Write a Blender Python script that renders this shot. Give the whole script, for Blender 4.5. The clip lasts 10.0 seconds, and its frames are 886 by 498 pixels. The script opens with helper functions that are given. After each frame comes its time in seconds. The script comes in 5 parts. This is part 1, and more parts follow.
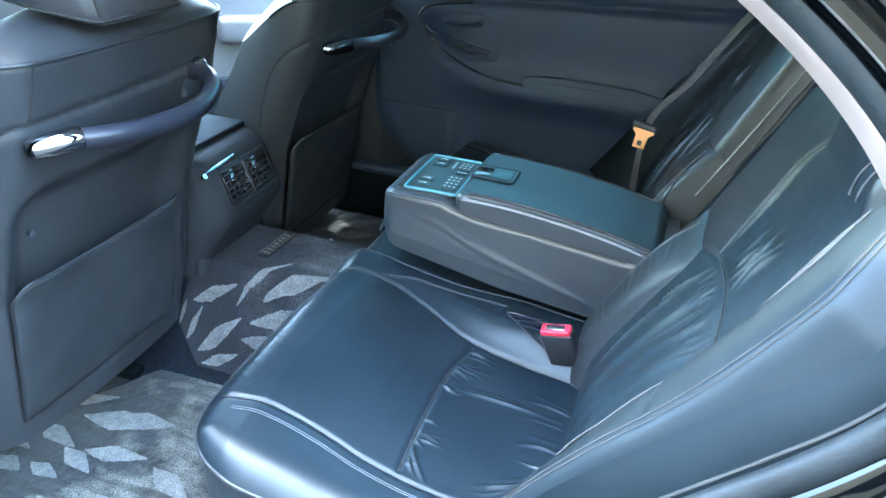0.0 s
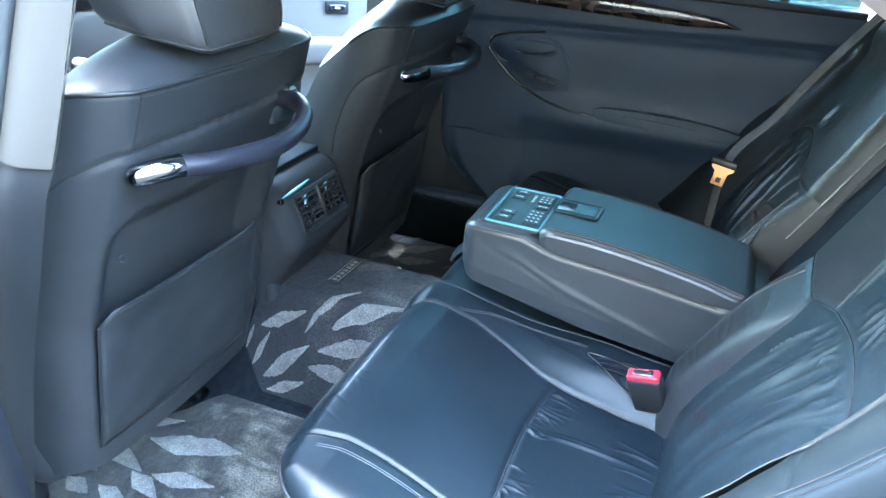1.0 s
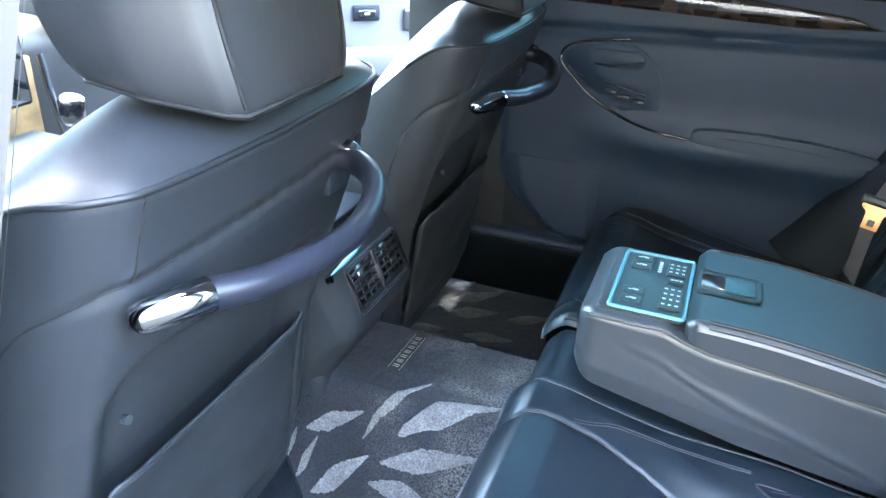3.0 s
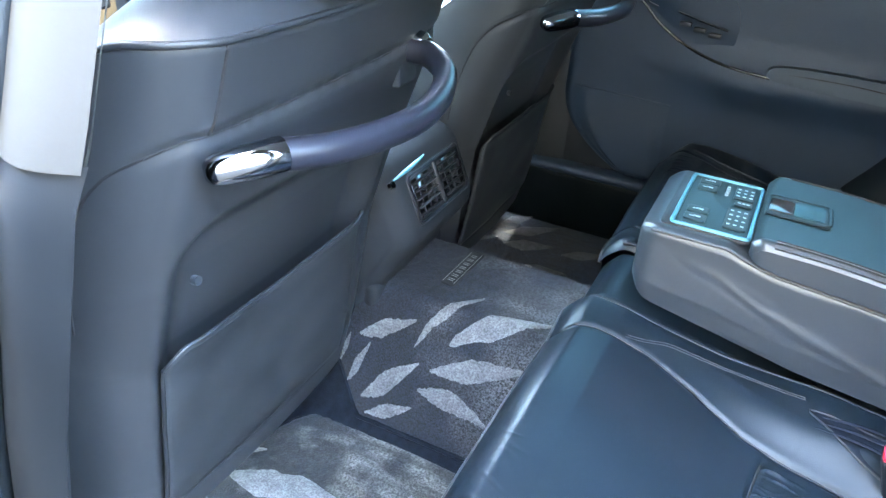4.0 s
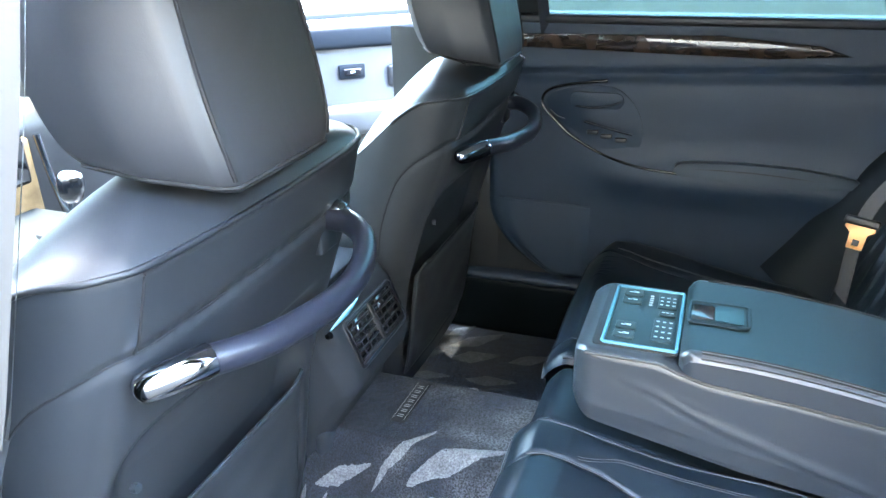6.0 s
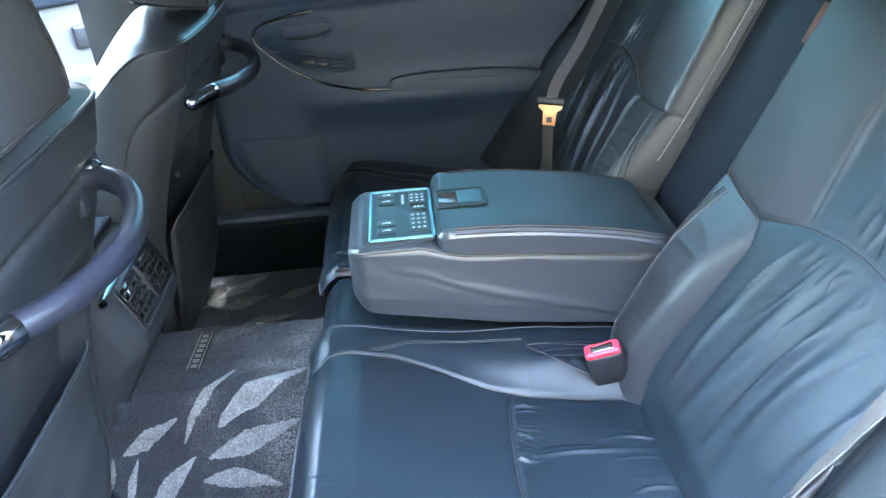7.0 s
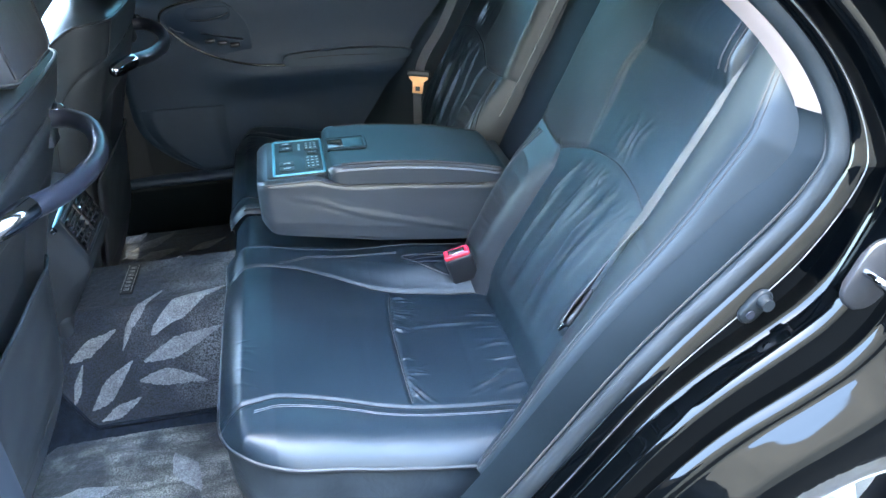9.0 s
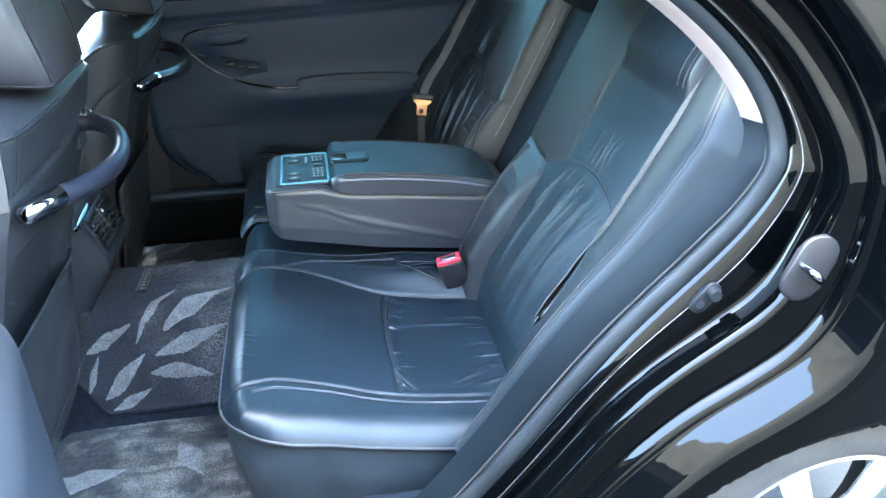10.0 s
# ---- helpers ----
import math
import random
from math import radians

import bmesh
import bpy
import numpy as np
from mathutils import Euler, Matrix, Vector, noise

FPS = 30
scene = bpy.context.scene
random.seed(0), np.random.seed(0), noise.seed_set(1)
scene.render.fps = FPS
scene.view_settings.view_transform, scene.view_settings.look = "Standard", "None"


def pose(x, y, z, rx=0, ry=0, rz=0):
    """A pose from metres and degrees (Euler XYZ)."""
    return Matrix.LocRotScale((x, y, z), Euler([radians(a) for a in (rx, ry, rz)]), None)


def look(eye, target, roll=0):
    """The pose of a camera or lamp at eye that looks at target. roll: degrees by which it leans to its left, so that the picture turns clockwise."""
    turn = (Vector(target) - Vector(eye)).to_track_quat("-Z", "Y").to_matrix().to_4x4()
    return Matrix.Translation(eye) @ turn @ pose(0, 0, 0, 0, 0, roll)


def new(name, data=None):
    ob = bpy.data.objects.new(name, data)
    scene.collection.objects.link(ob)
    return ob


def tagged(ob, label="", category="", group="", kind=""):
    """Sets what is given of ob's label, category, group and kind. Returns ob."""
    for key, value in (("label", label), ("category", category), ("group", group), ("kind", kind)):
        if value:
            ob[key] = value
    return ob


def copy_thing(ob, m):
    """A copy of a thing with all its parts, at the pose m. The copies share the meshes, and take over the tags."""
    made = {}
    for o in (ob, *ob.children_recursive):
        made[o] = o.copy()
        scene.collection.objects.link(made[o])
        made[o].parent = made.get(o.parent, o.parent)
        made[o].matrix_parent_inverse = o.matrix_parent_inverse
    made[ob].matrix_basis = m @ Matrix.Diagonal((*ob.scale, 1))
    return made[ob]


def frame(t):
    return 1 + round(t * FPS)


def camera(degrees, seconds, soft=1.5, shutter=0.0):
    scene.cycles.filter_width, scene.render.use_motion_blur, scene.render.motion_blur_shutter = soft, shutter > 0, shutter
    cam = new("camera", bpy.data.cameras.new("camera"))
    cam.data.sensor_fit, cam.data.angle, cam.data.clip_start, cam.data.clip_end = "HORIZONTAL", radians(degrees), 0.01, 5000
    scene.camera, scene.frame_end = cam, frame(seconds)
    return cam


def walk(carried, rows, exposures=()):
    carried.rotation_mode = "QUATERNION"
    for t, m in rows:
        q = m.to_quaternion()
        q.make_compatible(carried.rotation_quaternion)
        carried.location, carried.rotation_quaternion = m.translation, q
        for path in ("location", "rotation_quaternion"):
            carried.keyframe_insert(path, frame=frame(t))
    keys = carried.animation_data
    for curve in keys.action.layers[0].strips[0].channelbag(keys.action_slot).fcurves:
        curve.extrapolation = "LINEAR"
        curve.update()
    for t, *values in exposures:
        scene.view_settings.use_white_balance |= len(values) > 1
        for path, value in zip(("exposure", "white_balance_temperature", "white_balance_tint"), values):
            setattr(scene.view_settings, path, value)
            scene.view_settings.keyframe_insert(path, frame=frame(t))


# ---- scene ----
cam = camera(61.3, 10.0)
PATH = [
    (0, (0.451, -1.289, 1.306), (-0.068, 0.401, 0.369), 3.6),
    (0.5, (0.394, -1.291, 1.307), (-0.181, 0.394, 0.396), 5.1),
    (1, (0.348, -1.284, 1.311), (-0.252, 0.4, 0.414), 4.5),
    (1.5, (0.313, -1.249, 1.297), (-0.306, 0.421, 0.387), 3.0),
    (2, (0.242, -1.118, 1.294), (-0.33, 0.566, 0.378), 0.6),
    (2.5, (0.159, -1.016, 1.291), (-0.353, 0.682, 0.367), 0.1),
    (3, (0.09, -0.99, 1.28), (-0.527, 0.677, 0.363), 2.6),
    (3.2, (0.085, -0.994, 1.251), (-0.588, 0.647, 0.327), 3.2),
    (4.3, (0.101, -1.035, 1.216), (-0.619, 0.518, 0.182), 3.8),
    (4.5, (0.102, -1.035, 1.219), (-0.626, 0.523, 0.198), 3.4),
    (5, (0.101, -1.013, 1.264), (-0.665, 0.604, 0.371), 1.8),
    (5.2, (0.1, -1.006, 1.282), (-0.68, 0.637, 0.451), 1.3),
    (6.3, (0.114, -1.007, 1.299), (-0.372, 0.749, 0.474), -3.4),
    (6.5, (0.115, -1.018, 1.297), (-0.192, 0.753, 0.421), -3.8),
    (7, (0.08, -1.112, 1.301), (0.134, 0.634, 0.326), -4.6),
    (7.5, (0.064, -1.214, 1.304), (0.296, 0.476, 0.261), -4.6),
    (8, (0.05, -1.284, 1.3), (0.358, 0.365, 0.211), -3.5),
    (8.5, (0.059, -1.355, 1.313), (0.396, 0.302, 0.246), -2.3),
    (9, (0.058, -1.474, 1.356), (0.395, 0.225, 0.357), -1.8),
    (9.5, (0.061, -1.551, 1.356), (0.378, 0.185, 0.414), -1.2),
    (10, (0.083, -1.601, 1.353), (0.386, 0.151, 0.438), -1.2),
]
# stops, kelvin, tint
EXPOSURES = [(0.0, 7.10, 6620, -6), (1.0, 7.20, 6750, -3), (2.5, 7.52, 7150, 4), (5.0, 7.50, 7250, 3), (6.5, 7.50, 7350, 4), (7.0, 7.50, 7200, 4), (8.0, 7.12, 6820, 3), (10.0, 6.90, 6780, 0)]
walk(cam, [(t, look(eye, target, roll)) for t, eye, target, roll in PATH], EXPOSURES)

# ---- light ----
world = bpy.data.worlds.new("sky")
scene.world = world
world.use_nodes = True
wn = world.node_tree.nodes
sky = wn.new("ShaderNodeTexSky")
sky.sky_type, sky.sun_disc = "NISHITA", False
SUN_EL, SUN_AZ = 79.0, 320.0   # height; bearing clockwise from +y
sky.sun_elevation, sky.sun_rotation = radians(SUN_EL), radians(SUN_AZ)
sky.air_density, sky.dust_density, sky.ozone_density = 1.0, 1.2, 1.0
bg = wn["Background"]
world.node_tree.links.new(sky.outputs[0], bg.inputs[0])
bg.inputs[1].default_value = 0.15
sun_data = bpy.data.lights.new("sun", "SUN")
sun_data.energy, sun_data.angle, sun_data.color = 0.5, radians(8), (1.0, 0.93, 0.82)
sun_ob = new("sun", sun_data)
sun_dir = Vector((math.sin(radians(SUN_AZ)) * math.cos(radians(SUN_EL)), math.cos(radians(SUN_AZ)) * math.cos(radians(SUN_EL)), math.sin(radians(SUN_EL))))
sun_ob.matrix_world = look(sun_dir * 30, (0, 0, 0.5))


# ---- materials ----
def mat(name, base, rough=0.5, metal=0.0, vary=0.25, vscale=8.0, grain=0.0, gscale=300.0, wrinkle=0.0, wscale=12.0, coat=0.0, sheen=0.0, spec=0.5, second=None, voro=False, speck=0.0):
    """A surface with blotches at one scale, grain relief at another and optional soft wrinkles."""
    m = bpy.data.materials.new(name)
    m.use_nodes = True
    nt = m.node_tree
    n, l = nt.nodes, nt.links
    b = n["Principled BSDF"]
    tc = n.new("ShaderNodeTexCoord")
    big = n.new("ShaderNodeTexNoise")
    big.inputs["Scale"].default_value, big.inputs["Detail"].default_value = vscale, 6
    l.new(tc.outputs["Object"], big.inputs["Vector"])
    ramp = n.new("ShaderNodeValToRGB")
    lo = tuple(c * (1 - vary) for c in base)
    hi = second or tuple(min(1, c * (1 + vary)) for c in base)
    ramp.color_ramp.elements[0].color, ramp.color_ramp.elements[0].position = (*lo, 1), 0.3
    ramp.color_ramp.elements[1].color, ramp.color_ramp.elements[1].position = (*hi, 1), 0.72
    l.new(big.outputs["Fac"], ramp.inputs["Fac"])
    if speck:
        # single tufts, lighter and darker
        fine, mul, sm = n.new("ShaderNodeTexNoise"), n.new("ShaderNodeMix"), n.new("ShaderNodeMapRange")
        fine.inputs["Scale"].default_value, fine.inputs["Detail"].default_value = 330, 2
        l.new(tc.outputs["Object"], fine.inputs["Vector"])
        sm.inputs["From Min"].default_value, sm.inputs["From Max"].default_value = 0.38, 0.62
        sm.inputs["To Min"].default_value, sm.inputs["To Max"].default_value = 1 - speck, 1 + speck
        l.new(fine.outputs["Fac"], sm.inputs["Value"])
        mul.data_type, mul.blend_type = "RGBA", "MULTIPLY"
        mul.inputs[0].default_value = 1.0
        l.new(ramp.outputs["Color"], mul.inputs[6])
        l.new(sm.outputs["Result"], mul.inputs[7])
        l.new(mul.outputs[2], b.inputs["Base Color"])
    else:
        l.new(ramp.outputs["Color"], b.inputs["Base Color"])
    b.inputs["Metallic"].default_value = metal
    b.inputs["Specular IOR Level"].default_value = spec
    rmap = n.new("ShaderNodeMapRange")
    rmap.inputs["To Min"].default_value, rmap.inputs["To Max"].default_value = max(0.02, rough * 0.82), min(1, rough * 1.18)
    l.new(big.outputs["Fac"], rmap.inputs["Value"])
    l.new(rmap.outputs["Result"], b.inputs["Roughness"])
    b.inputs["Coat Weight"].default_value = coat
    b.inputs["Coat Roughness"].default_value = 0.04
    b.inputs["Sheen Weight"].default_value = sheen
    last = None
    if grain:
        g = n.new("ShaderNodeTexVoronoi" if voro else "ShaderNodeTexNoise")
        g.inputs["Scale"].default_value = gscale
        l.new(tc.outputs["Object"], g.inputs["Vector"])
        bump = n.new("ShaderNodeBump")
        bump.inputs["Strength"].default_value, bump.inputs["Distance"].default_value = grain, 0.002
        l.new(g.outputs["Distance" if voro else "Fac"], bump.inputs["Height"])
        last = bump
    if wrinkle:
        g = n.new("ShaderNodeTexNoise")
        g.inputs["Scale"].default_value, g.inputs["Detail"].default_value = wscale, 4
        g.inputs["Distortion"].default_value = 0.8
        l.new(tc.outputs["Object"], g.inputs["Vector"])
        bump = n.new("ShaderNodeBump")
        bump.inputs["Strength"].default_value, bump.inputs["Distance"].default_value = wrinkle, 0.02
        l.new(g.outputs["Fac"], bump.inputs["Height"])
        if last:
            l.new(last.outputs["Normal"], bump.inputs["Normal"])
        last = bump
    if last:
        l.new(last.outputs["Normal"], b.inputs["Normal"])
    return m


LEATHER = mat("black_leather", (0.0080, 0.0138, 0.0182), 0.39, vary=0.2, vscale=5, grain=0.12, gscale=800, voro=True, wrinkle=0.10, wscale=14, spec=0.42)
LEATHER_SMOOTH = mat("smooth_black_leather", (0.0064, 0.0110, 0.0155), 0.38, vary=0.15, vscale=4, grain=0.08, gscale=800, voro=True, wrinkle=0.015, wscale=8, spec=0.27)
VINYL = mat("charcoal_vinyl", (0.0245, 0.0272, 0.031), 0.40, vary=0.2, vscale=6, grain=0.03, gscale=900, voro=True, spec=0.36)
POCKET = mat("worn_charcoal_pocket_vinyl", (0.0195, 0.0225, 0.026), 0.46, vary=0.4, vscale=24, grain=0.06, gscale=800, voro=True, spec=0.4)
PLASTIC = mat("dark_grey_plastic", (0.016, 0.018, 0.023), 0.46, vary=0.18, vscale=7, grain=0.08, gscale=900, spec=0.3)
PLASTIC_DARK = mat("black_plastic", (0.014, 0.014, 0.016), 0.42, vary=0.2, vscale=9, grain=0.15, gscale=500)
DOORSKIN = mat("dark_door_vinyl", (0.0145, 0.029, 0.051), 0.55, vary=0.15, vscale=5, grain=0.2, gscale=480, voro=True)
PIPING = mat("black_piping", (0.016, 0.018, 0.021), 0.42, vary=0.15, spec=0.35)
PALE_THREAD = mat("pale_grey_thread", (0.22, 0.22, 0.22), 0.7, vary=0.2, vscale=200)
SEAM = mat("dark_seam_thread", (0.008, 0.008, 0.009), 0.8, vary=0.1)
THREAD = mat("grey_thread", (0.08, 0.08, 0.085), 0.7, vary=0.2, vscale=60)
CHROME = mat("chrome", (0.36, 0.37, 0.40), 0.08, metal=1.0, vary=0.05)
GUNMETAL = mat("gunmetal_grip", (0.013, 0.0145, 0.022), 0.32, metal=0.1, vary=0.1, grain=0.06, gscale=700)
SILVER = mat("satin_teal_silver", (0.055, 0.20, 0.25), 0.45, metal=0.15, vary=0.05)
GLOSS = mat("piano_black", (0.008, 0.008, 0.010), 0.08, vary=0.2, coat=1.0)
TANWOOD = mat("tan_lacquered_wood", (0.22, 0.14, 0.07), 0.25, vary=0.4, vscale=22, coat=0.4)
WOOD = mat("dark_lacquered_wood", (0.035, 0.022, 0.016), 0.12, vary=0.5, vscale=30, coat=0.8)
PAINT = mat("black_car_paint", (0.0004, 0.0006, 0.0008), 0.05, vary=0.2, vscale=3, coat=0.26, spec=0.05)
RUBBER = mat("grey_rubber_seal", (0.0076, 0.0098, 0.0116), 0.5, spec=0.2, vary=0.3, vscale=14, grain=0.2, gscale=300)
LIP = mat("satin_silver_moulding", (0.13, 0.135, 0.145), 0.4, metal=0.8, vary=0.1)
TYRE = mat("tyre_rubber", (0.05, 0.05, 0.05), 0.75, vary=0.2, vscale=20, grain=0.3, gscale=120)
ALLOY = mat("silver_alloy", (0.75, 0.75, 0.74), 0.25, metal=0.7, vary=0.06)
FABRIC = mat("pale_pillar_cloth", (0.165, 0.125, 0.113), 0.85, vary=0.08, vscale=20, grain=0.05, gscale=900)
CARPET = mat("black_carpet", (0.007, 0.010, 0.015), 0.95, spec=0.1, vary=0.35, vscale=60, grain=0.9, gscale=500)
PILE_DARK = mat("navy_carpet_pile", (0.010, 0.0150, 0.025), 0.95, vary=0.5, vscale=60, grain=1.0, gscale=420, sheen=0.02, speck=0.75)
PILE_LIGHT = mat("grey_carpet_pile", (0.110, 0.111, 0.112), 0.95, vary=0.25, vscale=60, grain=1.0, gscale=420, sheen=0.1, speck=0.32)
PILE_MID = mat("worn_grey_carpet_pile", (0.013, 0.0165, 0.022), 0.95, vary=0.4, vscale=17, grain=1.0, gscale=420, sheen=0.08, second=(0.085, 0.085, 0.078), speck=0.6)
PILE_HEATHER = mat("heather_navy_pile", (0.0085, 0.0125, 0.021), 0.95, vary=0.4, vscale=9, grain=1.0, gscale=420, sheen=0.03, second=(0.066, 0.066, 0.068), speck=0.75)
# grey leaf pile at half brightness, the far footwell's shade in its colour
PILE_SHADED = mat("shaded_grey_carpet_pile", (0.052, 0.055, 0.060), 0.95, vary=0.3, vscale=60, grain=1.0, gscale=420, sheen=0.03, speck=0.4)
HEADLINER = mat("pale_headliner_cloth", (0.62, 0.60, 0.57), 0.9, vary=0.05, vscale=20, grain=0.3, gscale=600)
PANEL = mat("smooth_grey_black_vinyl", (0.032, 0.033, 0.0365), 0.40, vary=0.12, vscale=4, grain=0.025, gscale=800, voro=True, wrinkle=0.08, wscale=9)
PILLAR_GREY = mat("grey_pillar_cover", (0.0078, 0.0087, 0.0092), 0.7, vary=0.06, vscale=12, grain=0.02, gscale=700, spec=0.3)
PILLAR_LOW = mat("slate_pillar_plastic", (0.0080, 0.0098, 0.0122), 0.5, vary=0.12, vscale=7, grain=0.08, gscale=900)
ARMSIDE = mat("grey_black_armrest_vinyl", (0.025, 0.030, 0.0365), 0.37, vary=0.12, vscale=5, grain=0.08, gscale=800, voro=True, spec=0.7)
SHELF = mat("tan_shelf_cloth", (0.15, 0.125, 0.105), 0.9, vary=0.12, vscale=9, grain=0.1, gscale=700)
STRIP = mat("dull_bright_strip", (0.14, 0.14, 0.15), 0.35, metal=0.8, vary=0.4, vscale=40)
TANWALL = mat("tan_render_wall", (0.26, 0.21, 0.165), 0.9, vary=0.15, vscale=1.2, grain=0.4, gscale=40)
# black lid leather with the teal light from above put into its colour
LIDMAT = mat("matt_black_leather_teal_lit", (0.012, 0.024, 0.029), 0.5, vary=0.12, vscale=5, grain=0.06, gscale=900, voro=True, spec=0.26)
BOLSTER = mat("matt_black_bolster_leather", (0.0080, 0.0118, 0.0150), 0.42, vary=0.15, vscale=4, grain=0.06, gscale=900, voro=True, spec=0.15)
CONSOLE = mat("charcoal_console_plastic", (0.0185, 0.0215, 0.026), 0.7, vary=0.12, vscale=7, grain=0.08, gscale=900, spec=0.12)
COVER = mat("navy_black_trim_plastic", (0.0038, 0.0062, 0.0080), 0.48, vary=0.25, vscale=7, grain=0.04, gscale=900, spec=0.06)
SHOULDER = mat("smooth_black_shoulder_leather", (0.0205, 0.0225, 0.0255), 0.37, vary=0.12, vscale=4, grain=0.08, gscale=800, voro=True, wrinkle=0.05, wscale=9, spec=0.36)
RECESS = mat("dark_recess_leather", (0.009, 0.012, 0.018), 0.5, vary=0.2, vscale=9, grain=0.06, gscale=800, voro=True, spec=0.08)
SKIRT = mat("grey_black_skirt_vinyl", (0.0175, 0.0225, 0.0270), 0.5, vary=0.25, vscale=12, grain=0.06, gscale=800, voro=True, wrinkle=0.12, wscale=16, spec=0.2)
SCUFF = mat("grey_scuff", (0.060, 0.064, 0.070), 0.6, vary=0.4, vscale=90)
LEVER = mat("dark_teal_latch_plastic", (0.022, 0.065, 0.080), 0.5, vary=0.08, spec=0.3)
HOLLOW = mat("glossy_brown_plastic", (0.045, 0.030, 0.026), 0.2, vary=0.3, vscale=40)
BRICKISH = mat("reddish_label_cloth", (0.16, 0.085, 0.07), 0.8, vary=0.15, vscale=60)


def paled(material, scale, lo, hi, x0, x1, a0, a1):
    """Pile paler in patches, the more so from x0 to x1."""
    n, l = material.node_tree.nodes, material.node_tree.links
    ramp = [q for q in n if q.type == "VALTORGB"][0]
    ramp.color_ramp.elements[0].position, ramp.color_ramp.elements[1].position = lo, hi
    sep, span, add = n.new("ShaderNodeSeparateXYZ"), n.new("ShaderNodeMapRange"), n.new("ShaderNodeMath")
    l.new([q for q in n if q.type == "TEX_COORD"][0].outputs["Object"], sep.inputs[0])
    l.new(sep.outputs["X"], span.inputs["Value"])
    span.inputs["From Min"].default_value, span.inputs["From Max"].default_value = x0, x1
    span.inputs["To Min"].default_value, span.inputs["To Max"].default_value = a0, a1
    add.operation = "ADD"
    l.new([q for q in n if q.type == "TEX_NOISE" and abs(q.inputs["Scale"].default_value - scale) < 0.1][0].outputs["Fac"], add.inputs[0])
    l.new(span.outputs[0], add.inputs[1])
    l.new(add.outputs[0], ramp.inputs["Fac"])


def brushed(material, along, across, turn, depth):
    """Long strokes of the nap lying one way or the other."""
    n, l = material.node_tree.nodes, material.node_tree.links
    b = n["Principled BSDF"]
    source = b.inputs["Base Color"].links[0].from_socket
    mp, tex, rng, mul = n.new("ShaderNodeMapping"), n.new("ShaderNodeTexNoise"), n.new("ShaderNodeMapRange"), n.new("ShaderNodeMix")
    mp.inputs["Rotation"].default_value = (0, 0, radians(turn))
    mp.inputs["Scale"].default_value = (along, across, 1)
    tex.inputs["Scale"].default_value, tex.inputs["Detail"].default_value, tex.inputs["Distortion"].default_value = 1.0, 5, 0.6
    l.new([q for q in n if q.type == "TEX_COORD"][0].outputs["Object"], mp.inputs["Vector"])
    l.new(mp.outputs[0], tex.inputs["Vector"])
    l.new(tex.outputs["Fac"], rng.inputs["Value"])
    rng.inputs["From Min"].default_value, rng.inputs["From Max"].default_value = 0.36, 0.62
    rng.inputs["To Min"].default_value, rng.inputs["To Max"].default_value = 1 - depth, 1 + depth * 0.6
    mul.data_type, mul.blend_type = "RGBA", "MULTIPLY"
    mul.inputs[0].default_value = 1.0
    l.new(source, mul.inputs[6])
    l.new(rng.outputs["Result"], mul.inputs[7])
    l.new(mul.outputs[2], b.inputs["Base Color"])


brushed(PILE_MID, 5, 34, 24, 0.6)
brushed(PILE_HEATHER, 7, 20, 20, 0.35)
paled(PILE_MID, 17, 0.42, 0.62, -0.56, -0.34, -0.30, 0.07)
paled(PILE_HEATHER, 9, 0.42, 0.80, -0.42, -0.10, -0.22, 0.20)
WEB_GREY = mat("pale_grey_webbing", (0.060, 0.060, 0.056), 0.8, spec=0.1, vary=0.12, vscale=90, grain=0.6, gscale=700)
BRASSY = mat("pale_brass_thread", (0.19, 0.185, 0.17), 0.6, vary=0.1)
RED = mat("red_buckle_plastic", (0.62, 0.02, 0.045), 0.4, vary=0.1)
ORANGE = mat("brass_tongue", (0.80, 0.38, 0.16), 0.42, metal=0.35, vary=0.1)
WEB = mat("belt_webbing", (0.085, 0.074, 0.070), 0.75, vary=0.15, vscale=90, grain=0.6, gscale=700)
BUTTON = mat("button_black", (0.020, 0.040, 0.046), 0.5, vary=0.1, spec=0.22)
PRINT = mat("pale_print", (0.36, 0.43, 0.45), 0.6, vary=0.05)
ASPHALT = mat("concrete_ground", (0.10, 0.085, 0.072), 0.9, vary=0.3, vscale=1.5, grain=0.6, gscale=60)
WALLMAT = mat("tan_bounce_render", (0.32, 0.266, 0.21), 0.9, vary=0.3, vscale=1.2, grain=0.4, gscale=40)
ARMPAD = mat("slate_armrest_vinyl", (0.024, 0.040, 0.060), 0.5, vary=0.12, vscale=6, grain=0.15, gscale=600, voro=True)
DOORGLOSS = mat("dark_gloss_trim", (0.018, 0.018, 0.02), 0.3, vary=0.2, coat=0.3)
BLUEGREY = mat("slate_door_vinyl", (0.0065, 0.009, 0.0135), 0.6, vary=0.12, vscale=6, grain=0.15, gscale=700, voro=True, spec=0.15)
TARMAC = mat("dark_asphalt", (0.0085, 0.0098, 0.0108), 0.95, spec=0.1, vary=0.3, vscale=3, grain=0.8, gscale=90)
GREYDOOR = mat("light_grey_door_vinyl", (0.05, 0.051, 0.056), 0.55, vary=0.1, vscale=6, grain=0.2, gscale=500)


